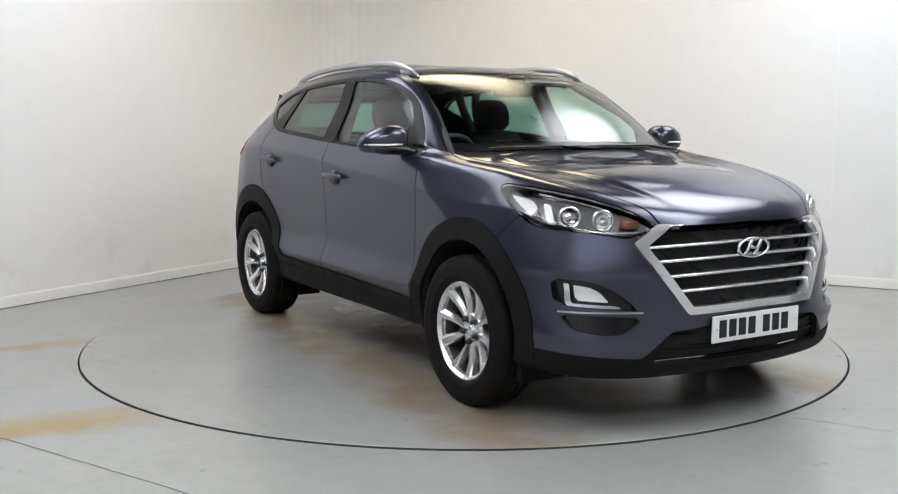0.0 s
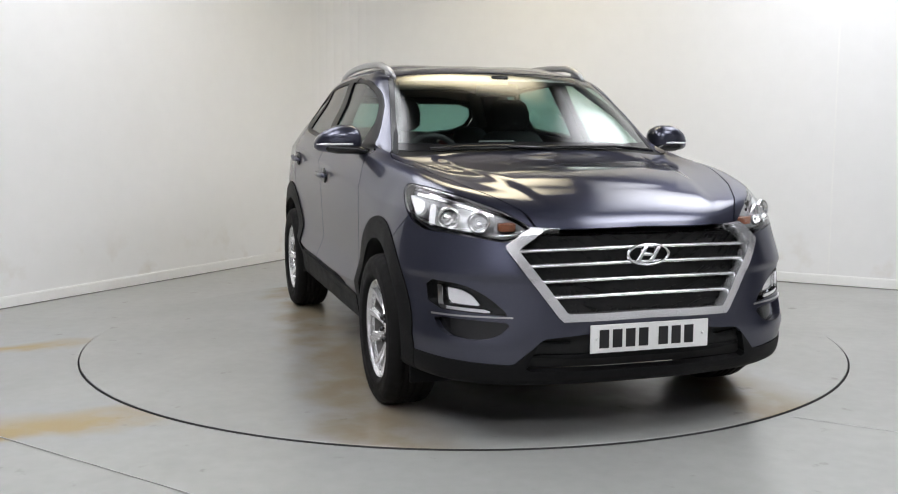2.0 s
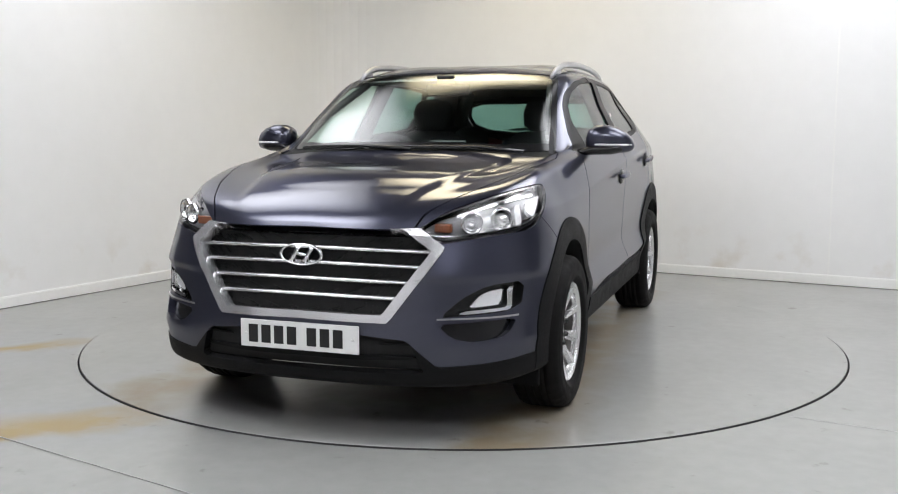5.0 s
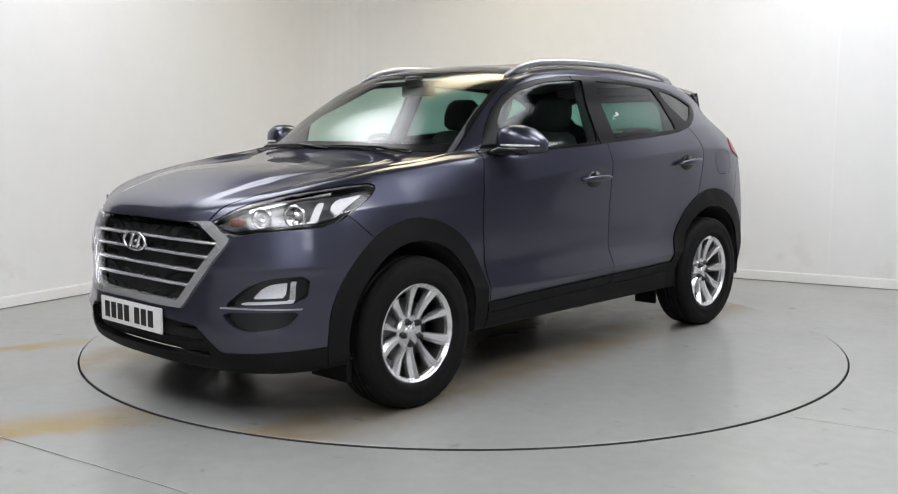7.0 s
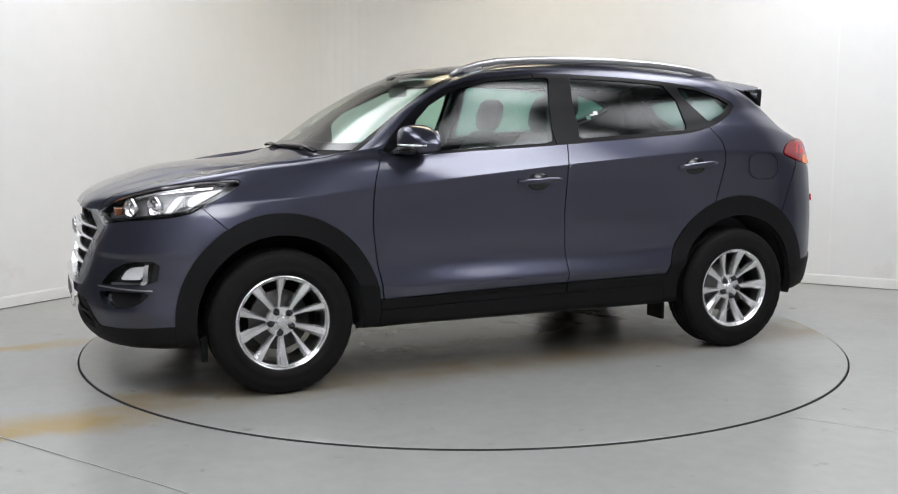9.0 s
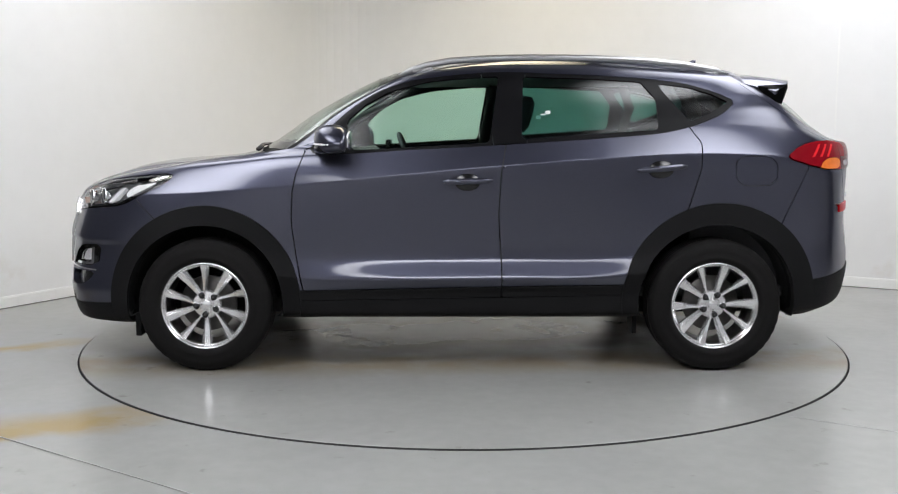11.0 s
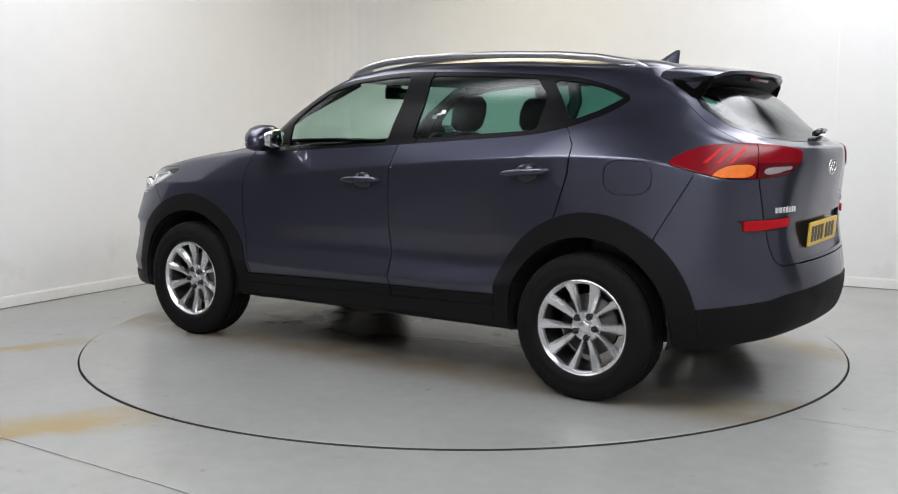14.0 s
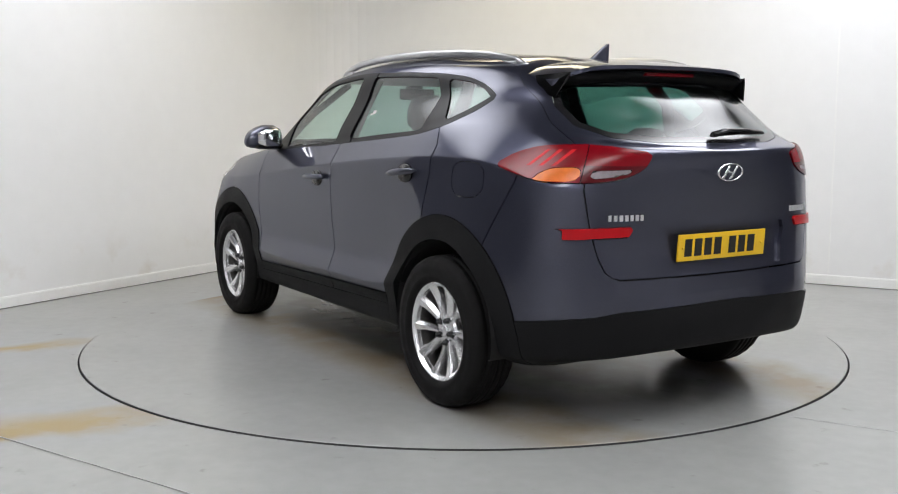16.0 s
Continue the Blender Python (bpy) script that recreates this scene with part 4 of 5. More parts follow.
def front_wipers():
    for path in ([(1.09, .62, 1.155), (1.10, .40, 1.178), (1.115, .10, 1.180), (1.11, -.06, 1.176)], [(1.12, .05, 1.165), (1.12, -.20, 1.180), (1.08, -.48, 1.176), (1.05, -.58, 1.172)]):
        bm = bmesh.new()
        tube(bm, path, [.016, .013, .009, .006], 8, .7)
        w = part("windscreen_wiper", bm, GLOSS_BLACK, car, "black windscreen wiper", True)
        bm = bmesh.new()
        tube(bm, [(p[0] + .012, p[1], p[2] - .008) for p in path[1:]], .006, 6)
        part("wiper_blade", bm, DEEP_BLACK, w, "", True)


def number_plate(x, z, face, ink, turn, tilt, label):
    """A plate whose characters are plain bars."""
    m = Matrix.Translation((x, 0, z)) @ Matrix.Rotation(radians(turn), 4, "Z") @ Matrix.Rotation(radians(tilt), 4, "Y")
    bm = bmesh.new()
    slab(bm, (-.008, -.264, -.057), (.0, .264, .057), .003, m)
    p = part("number_plate", bm, face, car, label)
    for k, y in enumerate((-.205, -.147, -.089, -.031, .058, .116, .174)):
        bm = bmesh.new()
        slab(bm, (-.001, y - .021, -.037), (.0015, y + .021, .037), .0, m)
        part("plate_bar", bm, ink, p, "plain dark bar")
    for y in (-.238, .238):
        bm = bmesh.new()
        bmesh.ops.create_uvsphere(bm, u_segments=10, v_segments=6, radius=.006, matrix=m @ Matrix.Translation((0, y, 0)))
        part("plate_screw", bm, face, p, "", True)


def emblem(x, z, a, b, turn, tilt):
    """An oval chrome ring with two leaning strokes."""
    m = Matrix.Translation((x, 0, z)) @ Matrix.Rotation(radians(turn), 4, "Z") @ Matrix.Rotation(radians(tilt), 4, "Y")
    bm = bmesh.new()
    rings = []
    for k in range(40):
        t = math.tau * k / 40
        c, s = math.cos(t), math.sin(t)
        rings.append([bm.verts.new((h, a * c * q, b * s * (q if q == 1 else q - .04))) for q, h in ((1.0, .0), (.98, .010), (.88, .012), (.84, .0))])
    for k in range(40):
        u, v = rings[k], rings[(k + 1) % 40]
        for i in range(4):
            bm.faces.new((u[i], u[(i + 1) % 4], v[(i + 1) % 4], v[i]))
    bmesh.ops.recalc_face_normals(bm, faces=bm.faces)
    bmesh.ops.transform(bm, matrix=m, verts=bm.verts)
    e = part("emblem", bm, BRIGHT_CHROME, car, "oval chrome emblem", True)
    for y0 in (-.30, .30):
        bm = bmesh.new()
        rows = []
        for k in range(5):
            u = -1 + k / 2
            w = .11 * (1 + .5 * abs(u)) * a
            cy = a * y0 + u * b * .42
            rows.append([(.001, cy - w, u * b * .68), (.010, cy - w * .6, u * b * .68), (.010, cy + w * .6, u * b * .68), (.001, cy + w, u * b * .68)])
        loft(bm, rows)
        bmesh.ops.transform(bm, matrix=m, verts=bm.verts)
        part("emblem_stroke", bm, BRIGHT_CHROME, e, "", True)
    bm = bmesh.new()
    loft(bm, [[(.001, y, z - .16 * b), (.009, y, z - .10 * b), (.009, y, z + .10 * b), (.001, y, z + .16 * b)] for y, z in ((-.34 * a, .06 * b), (0, 0), (.34 * a, -.06 * b))])
    bmesh.ops.transform(bm, matrix=m, verts=bm.verts)
    part("emblem_stroke", bm, BRIGHT_CHROME, e, "", True)


def rear_x(y, z):
    """Where the tail's skin lies at a height and half width."""
    tail = skin.p[skin.p[:, 0] < -1.8]
    near = np.argsort((tail[:, 1] - abs(y)) ** 2 + (tail[:, 2] - z) ** 2)[:4]
    return float(tail[near, 0].mean())


def rear_badges():
    for y0, y1, n in ((.600, .437, 7), (-.445, -.590, 6)):
        for k in range(n):
            u = (k + .5) / n
            y = y0 + (y1 - y0) * u
            bm = bmesh.new()
            x = rear_x(y, .912) - .006
            w = abs(y1 - y0) / n * .40
            slab(bm, (x, y - w, .898), (x + .012, y + w, .924), .001)
            part("badge_bar", bm, BRIGHT_CHROME, car, "plain chrome badge bar")


for sd in (1, -1):
    door_mirror(sd)
    roof_rail(sd)
tail_fittings()
front_wipers()
number_plate(2.246, .440, PLATE_WHITE, PLATE_INK, 0, 0, "white front number plate with dark bars")
number_plate(-2.186, .775, PLATE_YELLOW, PLATE_INK, 180, 4, "yellow rear number plate with dark bars")
emblem(2.206, .768, .098, .047, 0, 0)
emblem(-2.208, 1.088, .078, .041, 180, 6)
rear_badges()


# ---- the cabin ----
def seat(y, rear=False):
    x = -.78 if rear else .12
    w = .25
    bm = bmesh.new()
    rows = []
    for u, z, h in ((-.26, .62, .09), (-.1, .62, .10), (.1, .64, .11), (.24, .66, .10), (.29, .64, .06)):
        rows.append(oval(x + u, y, z, (0, w, 0), (0, 0, h), 16, 3.5))
    loft(bm, rows)
    s = part("seat", bm, CLOTH, car, "black cloth seat", True)
    bm = bmesh.new()
    rows = []
    for u, h, hw in ((0, .09, .24), (.15, .10, .255), (.33 if rear else .35, .095, .255), (.44 if rear else .52, .075, .23), (.49 if rear else .60, .05, .19), (.50 if rear else .62, .03, .15)):
        rows.append(oval(x - .25 - u * .33, y, .62 + u, (0, hw, 0), (h, 0, .3 * h), 16, 3))
    loft(bm, rows)
    part("backrest", bm, CLOTH, s, "", True)
    bm = bmesh.new()
    rows = []
    for u, h, hw in ((0, .035, .085), (.03, .05, .125), (.10, .055, .135), (.16, .05, .12), (.19, .03, .08)):
        rows.append(oval(x - .455 - u * .25, y, (1.255 if not rear else (1.02 if y == 0 else 1.075)) + u, (0, hw, 0), (h, 0, .2 * h), 16, 2.8))
    loft(bm, rows)
    part("headrest", bm, CLOTH, s, "", True)
    for q in (-.05, .05):
        bm = bmesh.new()
        tube(bm, [(x - .44, y + q, 1.15 - (.16 if rear else 0)), (x - .458, y + q, 1.28 - (.18 if rear else 0))], .007, 8)
        part("headrest_post", bm, CHROME, s, "", True)


def cabin():
    for y in (.37, -.37):
        seat(y)
    for y in (.40, 0, -.40):
        seat(y, True)
    bm = bmesh.new()
    rows = []
    for y, d in ((-.80, 0), (-.6, .03), (-.37, .05), (0, .06), (.37, .05), (.6, .03), (.80, 0)):
        rows.append([(1.0, y, 1.10), (.80, y, 1.125), (.58 - d, y, 1.13 + (.03 if y == -.37 else 0)), (.46 - d, y, 1.08), (.44 - d, y, .95), (.56, y, .70), (1.0, y, .60)])
    loft(bm, rows)
    part("dashboard", bm, TRIM, car, "charcoal dashboard", True)
    bm = bmesh.new()
    slab(bm, (.40, -.11, 1.08), (.43, .11, 1.20), .008)
    part("display", bm, GLOSS_BLACK, car, "dark display on the dashboard")
    bm = bmesh.new()
    n = 36
    m = Matrix.Translation((.30, -.37, 1.055)) @ Matrix.Rotation(radians(-68), 4, "Y")
    ring = [[m @ Vector(((.185 + .016 * math.cos(b)) * math.cos(a), (.185 + .016 * math.cos(b)) * math.sin(a), .016 * math.sin(b))) for b in (math.tau * j / 8 for j in range(8))] for a in (math.tau * k / n for k in range(n + 1))]
    loft(bm, ring, caps=False)
    wh = part("steering_wheel", bm, TRIM, car, "black steering wheel", True)
    bm = bmesh.new()
    slab(bm, (-.07, -.06, -.03), (.06, .06, .01), .015, m)
    slab(bm, (-.02, -.18, -.015), (.02, .18, .0), .006, m)
    slab(bm, (-.18, -.02, -.015), (.0, .02, .0), .006, m)
    part("wheel_hub", bm, TRIM, wh)
    bm = bmesh.new()
    slab(bm, (.40, -.125, 1.445), (.425, .125, 1.515), .012)
    slab(bm, (.42, -.05, 1.50), (.47, .05, 1.56), .01)
    part("inner_mirror", bm, GLOSS_BLACK, car, "black rear-view mirror and sensor box", True)
    bm = bmesh.new()
    slab(bm, (-1.95, -.72, .36), (.62, .72, .42), .02)
    slab(bm, (-1.90, -.66, .42), (-1.25, .66, 1.02), .03)
    slab(bm, (-.55, -.11, .42), (.45, .11, .78), .03)
    part("cabin_floor", bm, TRIM, car, "dark cabin floor and load bay")
    # door linings and roof lining follow the skin
    sk = skin
    lin = clip(sk, np.where((sk.x < .95) & (sk.x > -2.0), np.maximum(sk.z - 1.16 - np.interp(sk.x, [-1.4, -.2, .8], [.09, .01, -.03]), 1.06 - sk.z), 1) * .1)
    lin = clip(lin, .55 - lin.y)
    for side in (1, -1):
        panel("door_lining", [(lin, side)], TRIM, car, "charcoal door lining", -0.03, 0.0)
    top = clip(sk, np.where(sk.z > 1.3, 1.560 - sk.z + np.where(sk.x < -1.3, -.02, 0), 1) * .1)
    panel("roof_lining", both(top), HEADLINER, car, "pale grey roof lining", -0.03, 0.0)
    for side in (1, -1):
        for path, r in (([(.93, .72, 1.13), (.62, .635, 1.35), (.27, .555, 1.52)], .020), ([(-.19, .80, 1.16), (-.22, .71, 1.37), (-.25, .63, 1.54)], .034), ([(-1.12, .725, 1.22), (-1.16, .655, 1.40), (-1.10, .575, 1.53)], .032), ([(-1.60, .60, 1.28), (-1.56, .56, 1.40), (-1.47, .49, 1.51)], .05)):
            bm = bmesh.new()
            tube(bm, [(a, b * side, c) for a, b, c in path], r, 10)
            part("pillar_trim", bm, TRIM, car, "dark pillar trim", True)


def window_sticker():
    """A small pale sticker inside the left rear window."""
    m = Matrix.Translation((-.435, .772, 1.338)) @ Matrix.Rotation(radians(24), 4, "X")
    bm = bmesh.new()
    slab(bm, (-.038, .0, .004), (-.012, .002, .024), .0, m)
    slab(bm, (.012, .0, -.024), (.038, .002, -.004), .0, m)
    slab(bm, (-.014, .0, -.006), (.014, .002, .006), .0, m)
    part("window_sticker", bm, PLATE_WHITE, car, "small pale window sticker")


cabin()
window_sticker()


# ---- the studio: floor, turntable, walls, ceiling and its lamps ----
TABLE_R = 2.243


def floor_material(name, colour, tracks, brown=(0.30, 0.22, 0.10), grime_and_shade=()):
    """Grey floor paint: worn, scuffed, with brown tyre tracks: (turn in degrees, offset, half width, from, to)."""
    m = material(name, colour, rough=0.24, vary=0.07, scale=1.3, bump=0.05, bump_scale=35)
    nt = m.node_tree
    b = nt.nodes["Principled BSDF"]
    last = b.inputs["Base Color"].links[0].from_socket
    tc = nt.nodes.new("ShaderNodeTexCoord")
    noise_n = nt.nodes.new("ShaderNodeTexNoise")
    noise_n.inputs["Scale"].default_value, noise_n.inputs["Detail"].default_value = 3.2, 6
    nt.links.new(tc.outputs["Object"], noise_n.inputs["Vector"])

    def calc(op, a, c=None):
        n = nt.nodes.new("ShaderNodeMath")
        n.operation = op
        for k, v in enumerate((a, c)):
            if v is None:
                continue
            if isinstance(v, (int, float)):
                n.inputs[k].default_value = v
            else:
                nt.links.new(v, n.inputs[k])
        return n.outputs[0]

    def ramp(v, a, c, lo, hi):
        n = nt.nodes.new("ShaderNodeMapRange")
        n.interpolation_type = "SMOOTHSTEP"
        nt.links.new(v, n.inputs[0])
        for k, q in enumerate((a, c, lo, hi)):
            n.inputs[1 + k].default_value = q
        return n.outputs[0]

    for turn, off, half, lo, hi, strength in tracks:
        mp = nt.nodes.new("ShaderNodeMapping")
        mp.vector_type = "POINT"
        mp.inputs["Rotation"].default_value = (0, 0, radians(-turn))
        sp = nt.nodes.new("ShaderNodeSeparateXYZ")
        nt.links.new(tc.outputs["Object"], mp.inputs[0])
        nt.links.new(mp.outputs[0], sp.inputs[0])
        wob = calc("MULTIPLY", calc("SUBTRACT", noise_n.outputs[0], 0.5), 0.35)
        across = calc("ABSOLUTE", calc("SUBTRACT", calc("ADD", sp.outputs[1], wob), off))
        band = ramp(across, half * .15, half, 1, 0)
        along = calc("MULTIPLY", ramp(sp.outputs[0], lo - .25, lo + .1, 0, 1), ramp(sp.outputs[0], hi - .1, hi + .25, 1, 0))
        mask = calc("MULTIPLY", calc("MULTIPLY", band, along), calc("MULTIPLY", ramp(noise_n.outputs[0], .25, .65, .35, 1), strength))
        mx = nt.nodes.new("ShaderNodeMix")
        mx.data_type, mx.blend_type = "RGBA", "MIX"
        nt.links.new(mask, mx.inputs[0])
        nt.links.new(last, mx.inputs[6])
        mx.inputs[7].default_value = (*brown, 1)
        last = mx.outputs[2]
    # blotches of grime with the under-car shade painted in: (x, y, length, breadth, strength)
    for gx, gy, gl, gb, strength in grime_and_shade:
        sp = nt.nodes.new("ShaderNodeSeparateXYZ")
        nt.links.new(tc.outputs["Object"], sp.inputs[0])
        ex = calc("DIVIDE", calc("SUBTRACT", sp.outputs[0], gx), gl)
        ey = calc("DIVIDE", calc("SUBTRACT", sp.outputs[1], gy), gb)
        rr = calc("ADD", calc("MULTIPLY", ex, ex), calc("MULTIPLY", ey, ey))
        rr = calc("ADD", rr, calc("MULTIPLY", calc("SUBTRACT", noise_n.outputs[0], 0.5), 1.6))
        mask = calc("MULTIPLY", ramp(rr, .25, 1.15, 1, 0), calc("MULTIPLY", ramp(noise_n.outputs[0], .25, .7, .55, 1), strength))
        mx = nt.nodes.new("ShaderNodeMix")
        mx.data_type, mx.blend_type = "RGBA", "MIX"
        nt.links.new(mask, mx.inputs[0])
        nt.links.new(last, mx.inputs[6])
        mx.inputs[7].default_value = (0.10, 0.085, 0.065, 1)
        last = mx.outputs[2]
    # small dark scuffs
    sc = nt.nodes.new("ShaderNodeTexNoise")
    sc.inputs["Scale"].default_value, sc.inputs["Detail"].default_value = 7, 8
    nt.links.new(tc.outputs["Object"], sc.inputs["Vector"])
    mx = nt.nodes.new("ShaderNodeMix")
    mx.data_type, mx.blend_type = "RGBA", "MULTIPLY"
    nt.links.new(ramp(sc.outputs[0], .66, .76, 0, .45), mx.inputs[0])
    nt.links.new(last, mx.inputs[6])
    mx.inputs[7].default_value = (.45, .42, .38, 1)
    nt.links.new(mx.outputs[2], b.inputs["Base Color"])
    return m


def wall_material(name):
    """White wall paint with faint patches, grubby towards the skirting in the damp corner."""
    m = material(name, (0.80, 0.80, 0.79), rough=0.55, vary=0.025, scale=0.8, bump=0.06, bump_scale=30)
    nt = m.node_tree
    b = nt.nodes["Principled BSDF"]
    last = b.inputs["Base Color"].links[0].from_socket
    tc, sp, nz, r1, r2, mu, mx = (nt.nodes.new(k) for k in ("ShaderNodeTexCoord", "ShaderNodeSeparateXYZ", "ShaderNodeTexNoise", "ShaderNodeMapRange", "ShaderNodeMapRange", "ShaderNodeMath", "ShaderNodeMix"))
    nt.links.new(tc.outputs["Object"], sp.inputs[0])
    nt.links.new(tc.outputs["Object"], nz.inputs["Vector"])
    nz.inputs["Scale"].default_value, nz.inputs["Detail"].default_value = 4.5, 7
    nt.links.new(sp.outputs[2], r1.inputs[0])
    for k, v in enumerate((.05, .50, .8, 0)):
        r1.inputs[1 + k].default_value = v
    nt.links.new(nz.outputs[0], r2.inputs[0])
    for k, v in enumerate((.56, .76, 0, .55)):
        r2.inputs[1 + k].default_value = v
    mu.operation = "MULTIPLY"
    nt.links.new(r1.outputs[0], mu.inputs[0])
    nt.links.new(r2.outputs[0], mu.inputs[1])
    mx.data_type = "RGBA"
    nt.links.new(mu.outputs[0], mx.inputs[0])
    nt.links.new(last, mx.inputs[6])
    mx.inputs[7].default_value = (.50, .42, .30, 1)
    nt.links.new(mx.outputs[2], b.inputs["Base Color"])
    return m


def glow(name, colour, strength):
    m = bpy.data.materials.new(name)
    m.use_nodes = True
    b = m.node_tree.nodes["Principled BSDF"]
    b.inputs["Base Color"].default_value = (*colour, 1)
    b.inputs["Emission Color"].default_value = (*colour, 1)
    nt = m.node_tree
    tc, sp, a, c, d = (nt.nodes.new(k) for k in ("ShaderNodeTexCoord", "ShaderNodeSeparateXYZ", "ShaderNodeMath", "ShaderNodeMath", "ShaderNodeMath"))
    nt.links.new(tc.outputs["Generated"], sp.inputs[0])
    bells = []
    for k in (0, 1):                                    # brightest in the middle of the diffuser
        s1, m1, m2 = (nt.nodes.new("ShaderNodeMath") for _ in range(3))
        s1.operation, m1.operation, m2.operation = "SUBTRACT", "MULTIPLY", "MULTIPLY"
        s1.inputs[0].default_value = 1
        nt.links.new(sp.outputs[k], s1.inputs[1])
        nt.links.new(sp.outputs[k], m1.inputs[0])
        nt.links.new(s1.outputs[0], m1.inputs[1])
        nt.links.new(m1.outputs[0], m2.inputs[0])
        m2.inputs[1].default_value = 4
        bells.append(m2.outputs[0])
    a.operation = c.operation = "MULTIPLY"
    nt.links.new(bells[0], a.inputs[0])
    nt.links.new(bells[1], a.inputs[1])
    nt.links.new(a.outputs[0], c.inputs[0])
    c.inputs[1].default_value = strength
    nt.links.new(c.outputs[0], b.inputs["Emission Strength"])
    nt.nodes.remove(d)
    return m


FLOOR = floor_material("grey_floor_paint", (0.305, 0.305, 0.294), [(27, .76, .17, -9, -2.2, 1), (27, -.90, .24, -9, -2.05, 1)])
# the last list darkens the middle: oily dirt plus painted shade under the car
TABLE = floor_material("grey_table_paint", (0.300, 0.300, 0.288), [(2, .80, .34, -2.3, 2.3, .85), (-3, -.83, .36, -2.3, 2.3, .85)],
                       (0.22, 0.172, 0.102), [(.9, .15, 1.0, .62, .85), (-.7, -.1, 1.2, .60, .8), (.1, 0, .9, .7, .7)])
WALL = wall_material("white_wall_paint")
SKIRT = material("white_gloss_paint", (0.82, 0.82, 0.80), rough=0.3, vary=0.04, scale=3)
CEIL = material("white_ceiling", (0.88, 0.88, 0.88), rough=0.8, vary=0.03, scale=1)
SHADE = material("unseen_dark_wall", (0.055, 0.055, 0.058), rough=0.8, vary=0.08, scale=0.8)
BACK = material("pale_back_wall", (0.84, 0.84, 0.86), rough=0.7, vary=0.05, scale=0.8)
RIM = material("dark_steel_rim", (0.03, 0.03, 0.03), rough=0.6, vary=0.3, scale=20)
JOINT = material("floor_joint_filler", (0.295, 0.295, 0.28), rough=0.6, vary=0.2, scale=9)
SHADOW_GAP = material("skirting_shadow_gap", (0.10, 0.095, 0.085), rough=0.6, vary=0.3, scale=7)
ROOM_H = 3.6
CORNER = Vector((-1.27, 4.22))
LEFT = Vector((-math.cos(radians(60)), -math.sin(radians(60))))
RIGHT = Vector((math.cos(radians(27.8)), -math.sin(radians(27.8))))


def room_outline():
    """The inner plan of the studio, its far corner rounded."""
    pts = [CORNER + LEFT * 12]
    r = 0.45
    a, b = CORNER + LEFT * r, CORNER + RIGHT * r
    for k in range(9):
        t = k / 8
        pts.append(a * (1 - t) ** 2 + CORNER * 2 * t * (1 - t) + b * t * t)
    pts += [CORNER + RIGHT * 12, CORNER + RIGHT * 12 + LEFT * 12]
    return pts


def strip_wall(name, pts, z0, z1, thick, mat, label, category):
    """A wall or skirting along a plan line; thickness outwards when positive."""
    bm = bmesh.new()
    rows = []
    for i, p in enumerate(pts):
        d = ((pts[min(i + 1, len(pts) - 1)] - pts[max(i - 1, 0)])).normalized()
        n = Vector((-d.y, d.x)) * thick
        q = p + n
        rows.append([(p.x, p.y, z0), (q.x, q.y, z0), (q.x, q.y, z1), (p.x, p.y, z1)])
    loft(bm, rows)
    ob = finish(name, bm, mat)
    return tagged(ob, label, category, kind="structure")


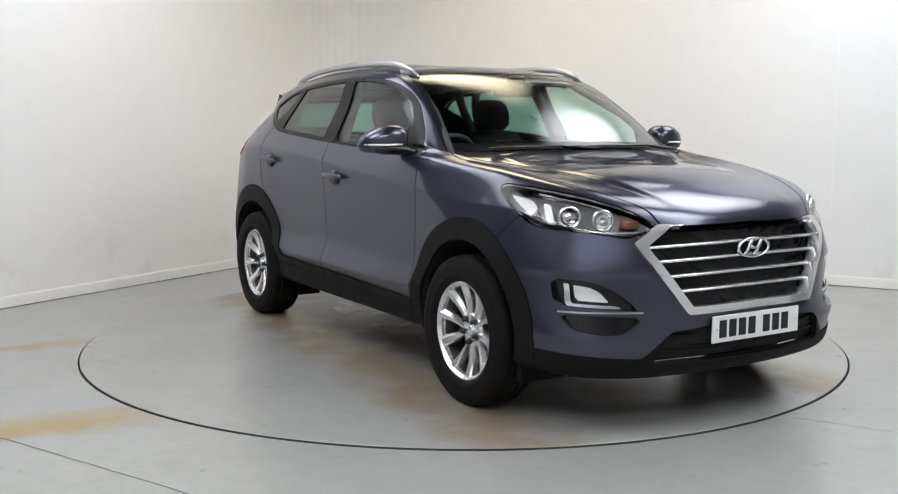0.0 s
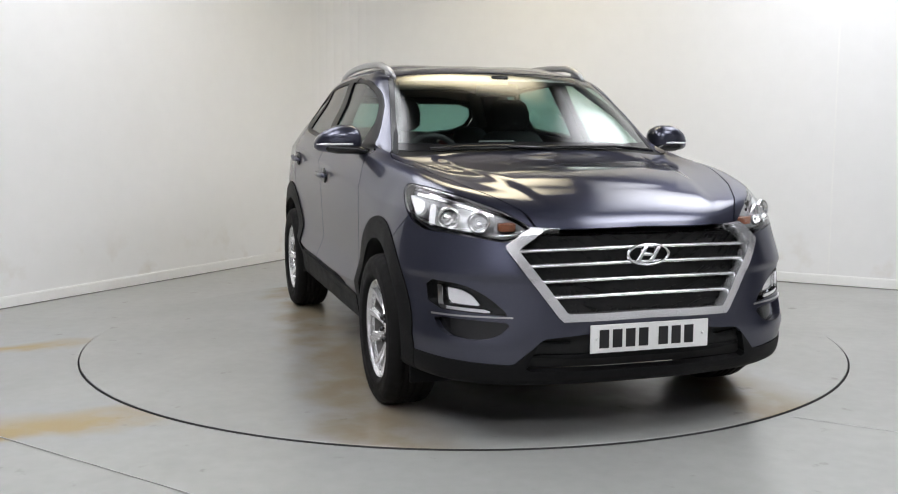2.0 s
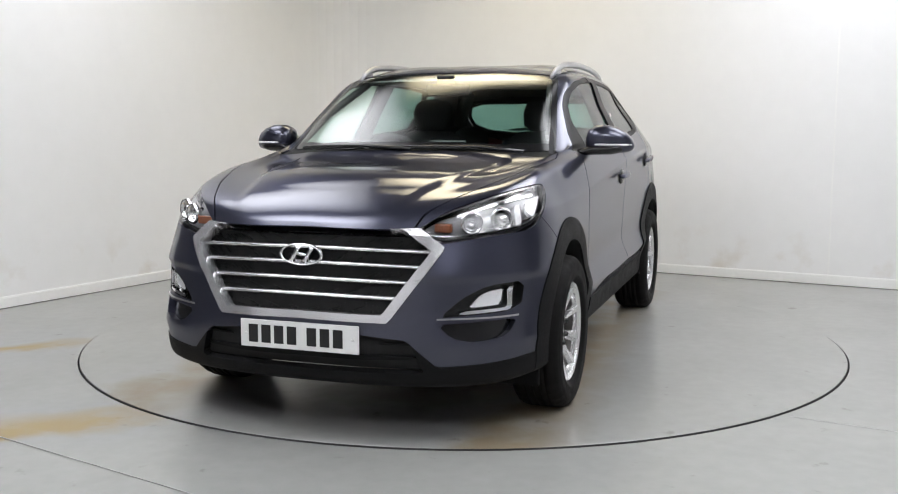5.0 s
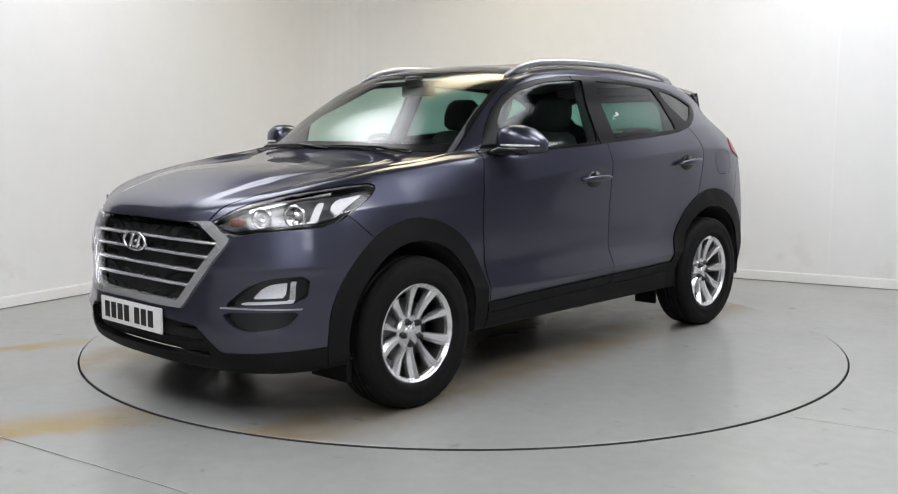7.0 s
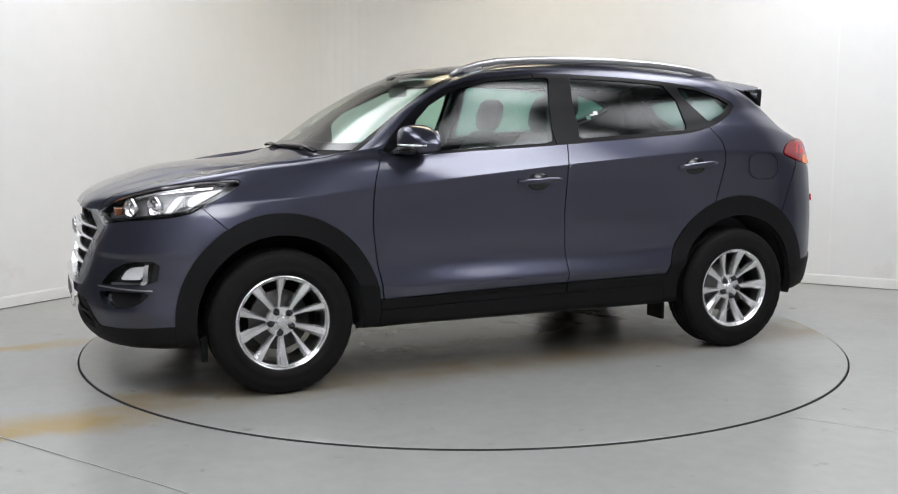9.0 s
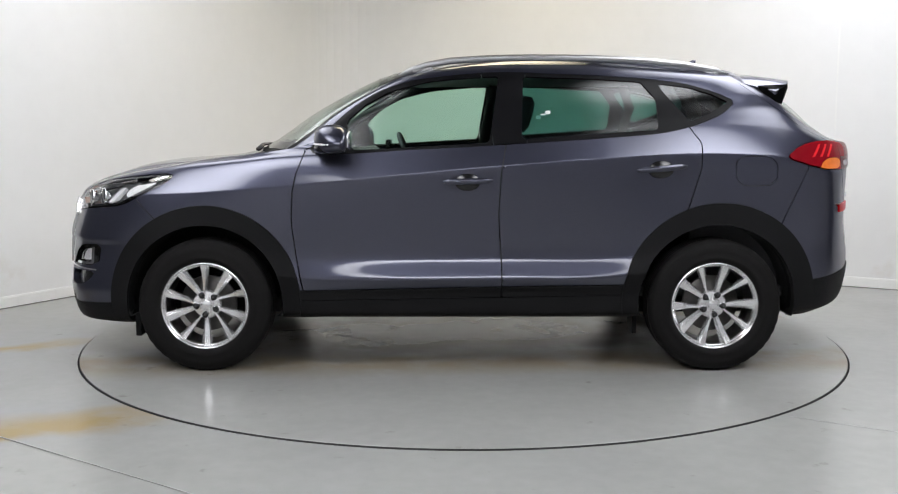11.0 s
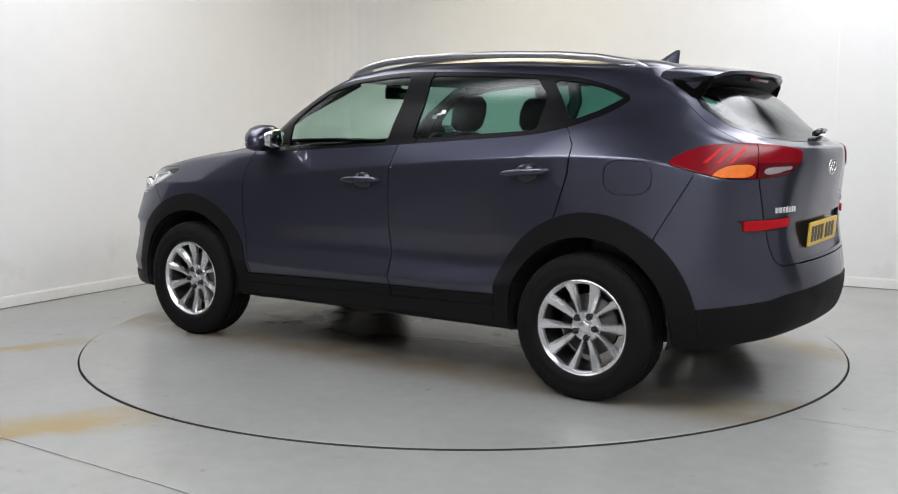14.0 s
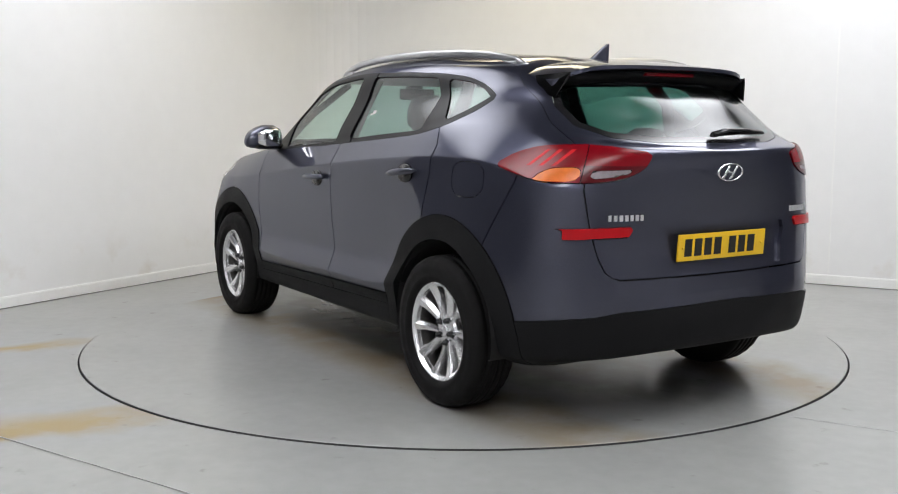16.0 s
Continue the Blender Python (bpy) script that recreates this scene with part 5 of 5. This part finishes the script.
def studio():
    pts = room_outline()
    cut_l, cut_r = CORNER + LEFT * 4.6, CORNER + RIGHT * 8.6
    far, side_b, side_a = [cut_l] + pts[1:10] + [cut_r], pts[10:12], [pts[11], pts[0]]
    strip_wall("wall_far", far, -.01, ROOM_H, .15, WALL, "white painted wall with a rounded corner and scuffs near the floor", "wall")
    # two dark walls out of view, added so that the car's flanks reflect dark
    strip_wall("wall_unseen_left", [pts[0], cut_l], -.01, ROOM_H, .15, SHADE, "unseen dark grey wall added to darken the car's reflections", "wall")
    strip_wall("wall_unseen_right", [cut_r, pts[10]], -.01, ROOM_H, .15, SHADE, "unseen dark grey wall added to darken the car's reflections", "wall")
    strip_wall("wall_right", side_b, -.01, ROOM_H, .15, BACK, "plain grey wall behind the camera", "wall")
    strip_wall("wall_back", side_a, -.01, ROOM_H, .15, BACK, "plain grey wall behind the camera", "wall")
    strip_wall("baseboard", far, -.01, .066, -.016, SKIRT, "white painted skirting board along the wall", "skirting board")
    strip_wall("trim", far, .066, .074, -.011, SKIRT, "rounded white lip of the skirting board", "skirting board")
    # dark strip that stands in for the shadow line where skirting meets floor
    strip_wall("trim_shadow_strip", far, -.0085, -.003, -.021, SHADOW_GAP, "thin dark strip drawn as the shadow gap below the skirting board", "floor seal")
    # joint between wall panels
    p = CORNER + RIGHT * 4.82
    q = p + RIGHT * .012
    strip_wall("wall_joint", [p, q], .074, ROOM_H, -.002, SKIRT, "faint vertical joint cover on the white wall", "joint")
    # floor round the turntable
    bm = bmesh.new()
    n = 160
    ring = []
    for k in range(n):
        a = math.tau * k / n
        c, s = math.cos(a), math.sin(a)
        ring.append([bm.verts.new(((TABLE_R + .010) * c, (TABLE_R + .010) * s, z)) for z in (-.20, -.008)] + [bm.verts.new((14 * c, 14 * s - 2, -.008)), bm.verts.new((14 * c, 14 * s - 2, -.20))])
    for k in range(n):
        u, v = ring[k], ring[(k + 1) % n]
        for i in range(3):
            bm.faces.new((u[i], v[i], v[i + 1], u[i + 1]))
    bmesh.ops.recalc_face_normals(bm, faces=bm.faces)
    tagged(finish("floor", bm, FLOOR), "grey painted floor with brown tyre tracks and scuffs", "floor", kind="structure")
    bm = bmesh.new()
    bmesh.ops.create_circle(bm, cap_ends=True, segments=96, radius=2.6, matrix=Matrix.Translation((0, 0, -.18)))
    tagged(finish("pit_floor", bm, RIM), "dark bottom of the turntable pit", "floor", kind="structure")
    for name, a, b in (("floor_joint_1", (-4.2, -.64), (1.6, -4.38)), ("floor_joint_2", (1.47, -1.76), (5.5, -4.05))):
        a, b = Vector(a), Vector(b)
        d = (b - a).normalized() * .0022
        bm = bmesh.new()
        vs = [bm.verts.new((*q, -.0065)) for q in (a + Vector((-d.y, d.x)), b + Vector((-d.y, d.x)), b - Vector((-d.y, d.x)), a - Vector((-d.y, d.x)))]
        bm.faces.new(vs)
        bmesh.ops.recalc_face_normals(bm, faces=bm.faces)
        bmesh.ops.solidify(bm, geom=bm.faces[:], thickness=-.002)
        tagged(finish(name, bm, JOINT), "thin dark filled joint in the floor", "floor joint", kind="structure")
    bm = bmesh.new()
    top = [bm.verts.new((p.x, p.y, ROOM_H)) for p in pts]
    bm.faces.new(top)
    bmesh.ops.solidify(bm, geom=bm.faces[:], thickness=-.12)
    tagged(finish("ceiling", bm, CEIL), "plain white ceiling", "ceiling", kind="structure")


def turntable():
    bm = bmesh.new()
    revolve_z = [(0.0, 0.0), (.8, 0.0), (1.6, 0.0), (TABLE_R - .004, 0.0), (TABLE_R, -.003)]
    n = 160
    rings = [[bm.verts.new((r * math.cos(math.tau * k / n), r * math.sin(math.tau * k / n), z)) for r, z in revolve_z[1:]] for k in range(n)]
    mid = bm.verts.new((0, 0, 0))
    for k in range(n):
        u, v = rings[k], rings[(k + 1) % n]
        bm.faces.new((mid, u[0], v[0]))
        for i in range(3):
            bm.faces.new((u[i], u[i + 1], v[i + 1], v[i]))
    bmesh.ops.recalc_face_normals(bm, faces=bm.faces)
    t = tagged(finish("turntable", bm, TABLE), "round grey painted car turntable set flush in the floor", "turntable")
    bm = bmesh.new()
    rings = [[bm.verts.new((r * math.cos(math.tau * k / n), r * math.sin(math.tau * k / n), z)) for r, z in ((TABLE_R, -.003), (TABLE_R, -.15), (.3, -.15), (.3, -.19))] for k in range(n)]
    for k in range(n):
        u, v = rings[k], rings[(k + 1) % n]
        for i in range(3):
            bm.faces.new((u[i], v[i], v[i + 1], u[i + 1]))
    bmesh.ops.recalc_face_normals(bm, faces=bm.faces)
    part("rim", bm, RIM, t, "dark steel rim")
    return t


def ceiling_lamp(x, y, lx, ly, turn, mat, label):
    """A flat lamp under the ceiling: a frame and a glowing diffuser."""
    lamp = tagged(new("ceiling_lamp"), label, "ceiling lamp", "studio ceiling lamps")
    lamp.matrix_world = pose(x, y, ROOM_H - .10, 0, 0, turn)
    bm = bmesh.new()
    for lo, hi in (((-lx / 2 - .03, -ly / 2 - .03, 0), (lx / 2 + .03, -ly / 2, .10)), ((-lx / 2 - .03, ly / 2, 0), (lx / 2 + .03, ly / 2 + .03, .10)),
                   ((-lx / 2 - .03, -ly / 2, 0), (-lx / 2, ly / 2, .10)), ((lx / 2, -ly / 2, 0), (lx / 2 + .03, ly / 2, .10))):
        slab(bm, lo, hi, .004)
    part("frame", bm, SKIRT, lamp, "white lamp frame")
    bm = bmesh.new()
    slab(bm, (-lx / 2, -ly / 2, .012), (lx / 2, ly / 2, .03))
    part("diffuser", bm, mat, lamp, "glowing lamp diffuser")


studio()
table = turntable()
COOL = glow("cool_white_light", (0.945, 0.955, 1.0), 11.0)
WARM = glow("warm_light", (1.0, 0.88, 0.62), 7.2)
REAR = glow("strong_cool_white_light", (0.945, 0.955, 1.0), 14.0)
SOFTER = glow("soft_cool_white_light", (0.945, 0.955, 1.0), 5.7)
BROAD = glow("broad_cool_white_light", (0.945, 0.955, 1.0), 8.2)
for lx_, ly_ in ((-2.3, -3.0), (2.6, -2.8)):
    ceiling_lamp(lx_, ly_, 2.8 if ly_ < 0 else 1.9, 2.6, 0, COOL, "large cool white studio ceiling lamp")
for lx_, glow_ in ((-2.1, SOFTER), (2.5, BROAD)):
    ceiling_lamp(lx_, .40, 2.4, 3.0, 0, glow_, "broad soft white studio ceiling lamp")
ceiling_lamp(0, -6.2, 4.4, 1.6, 0, REAR, "long cool white studio ceiling lamp")
ceiling_lamp(.1, 1.75, 2.0, 1.6, 0, WARM, "warm yellowish studio ceiling lamp")


def motions():
    turn = [(t, pose(0, 0, 0, 0, 0, -90 - a)) for t, a in TURN]
    walk(car, [(t, m @ pose(CAR_X, CAR_Y, 0)) for t, m in turn])
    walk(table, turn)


motions()
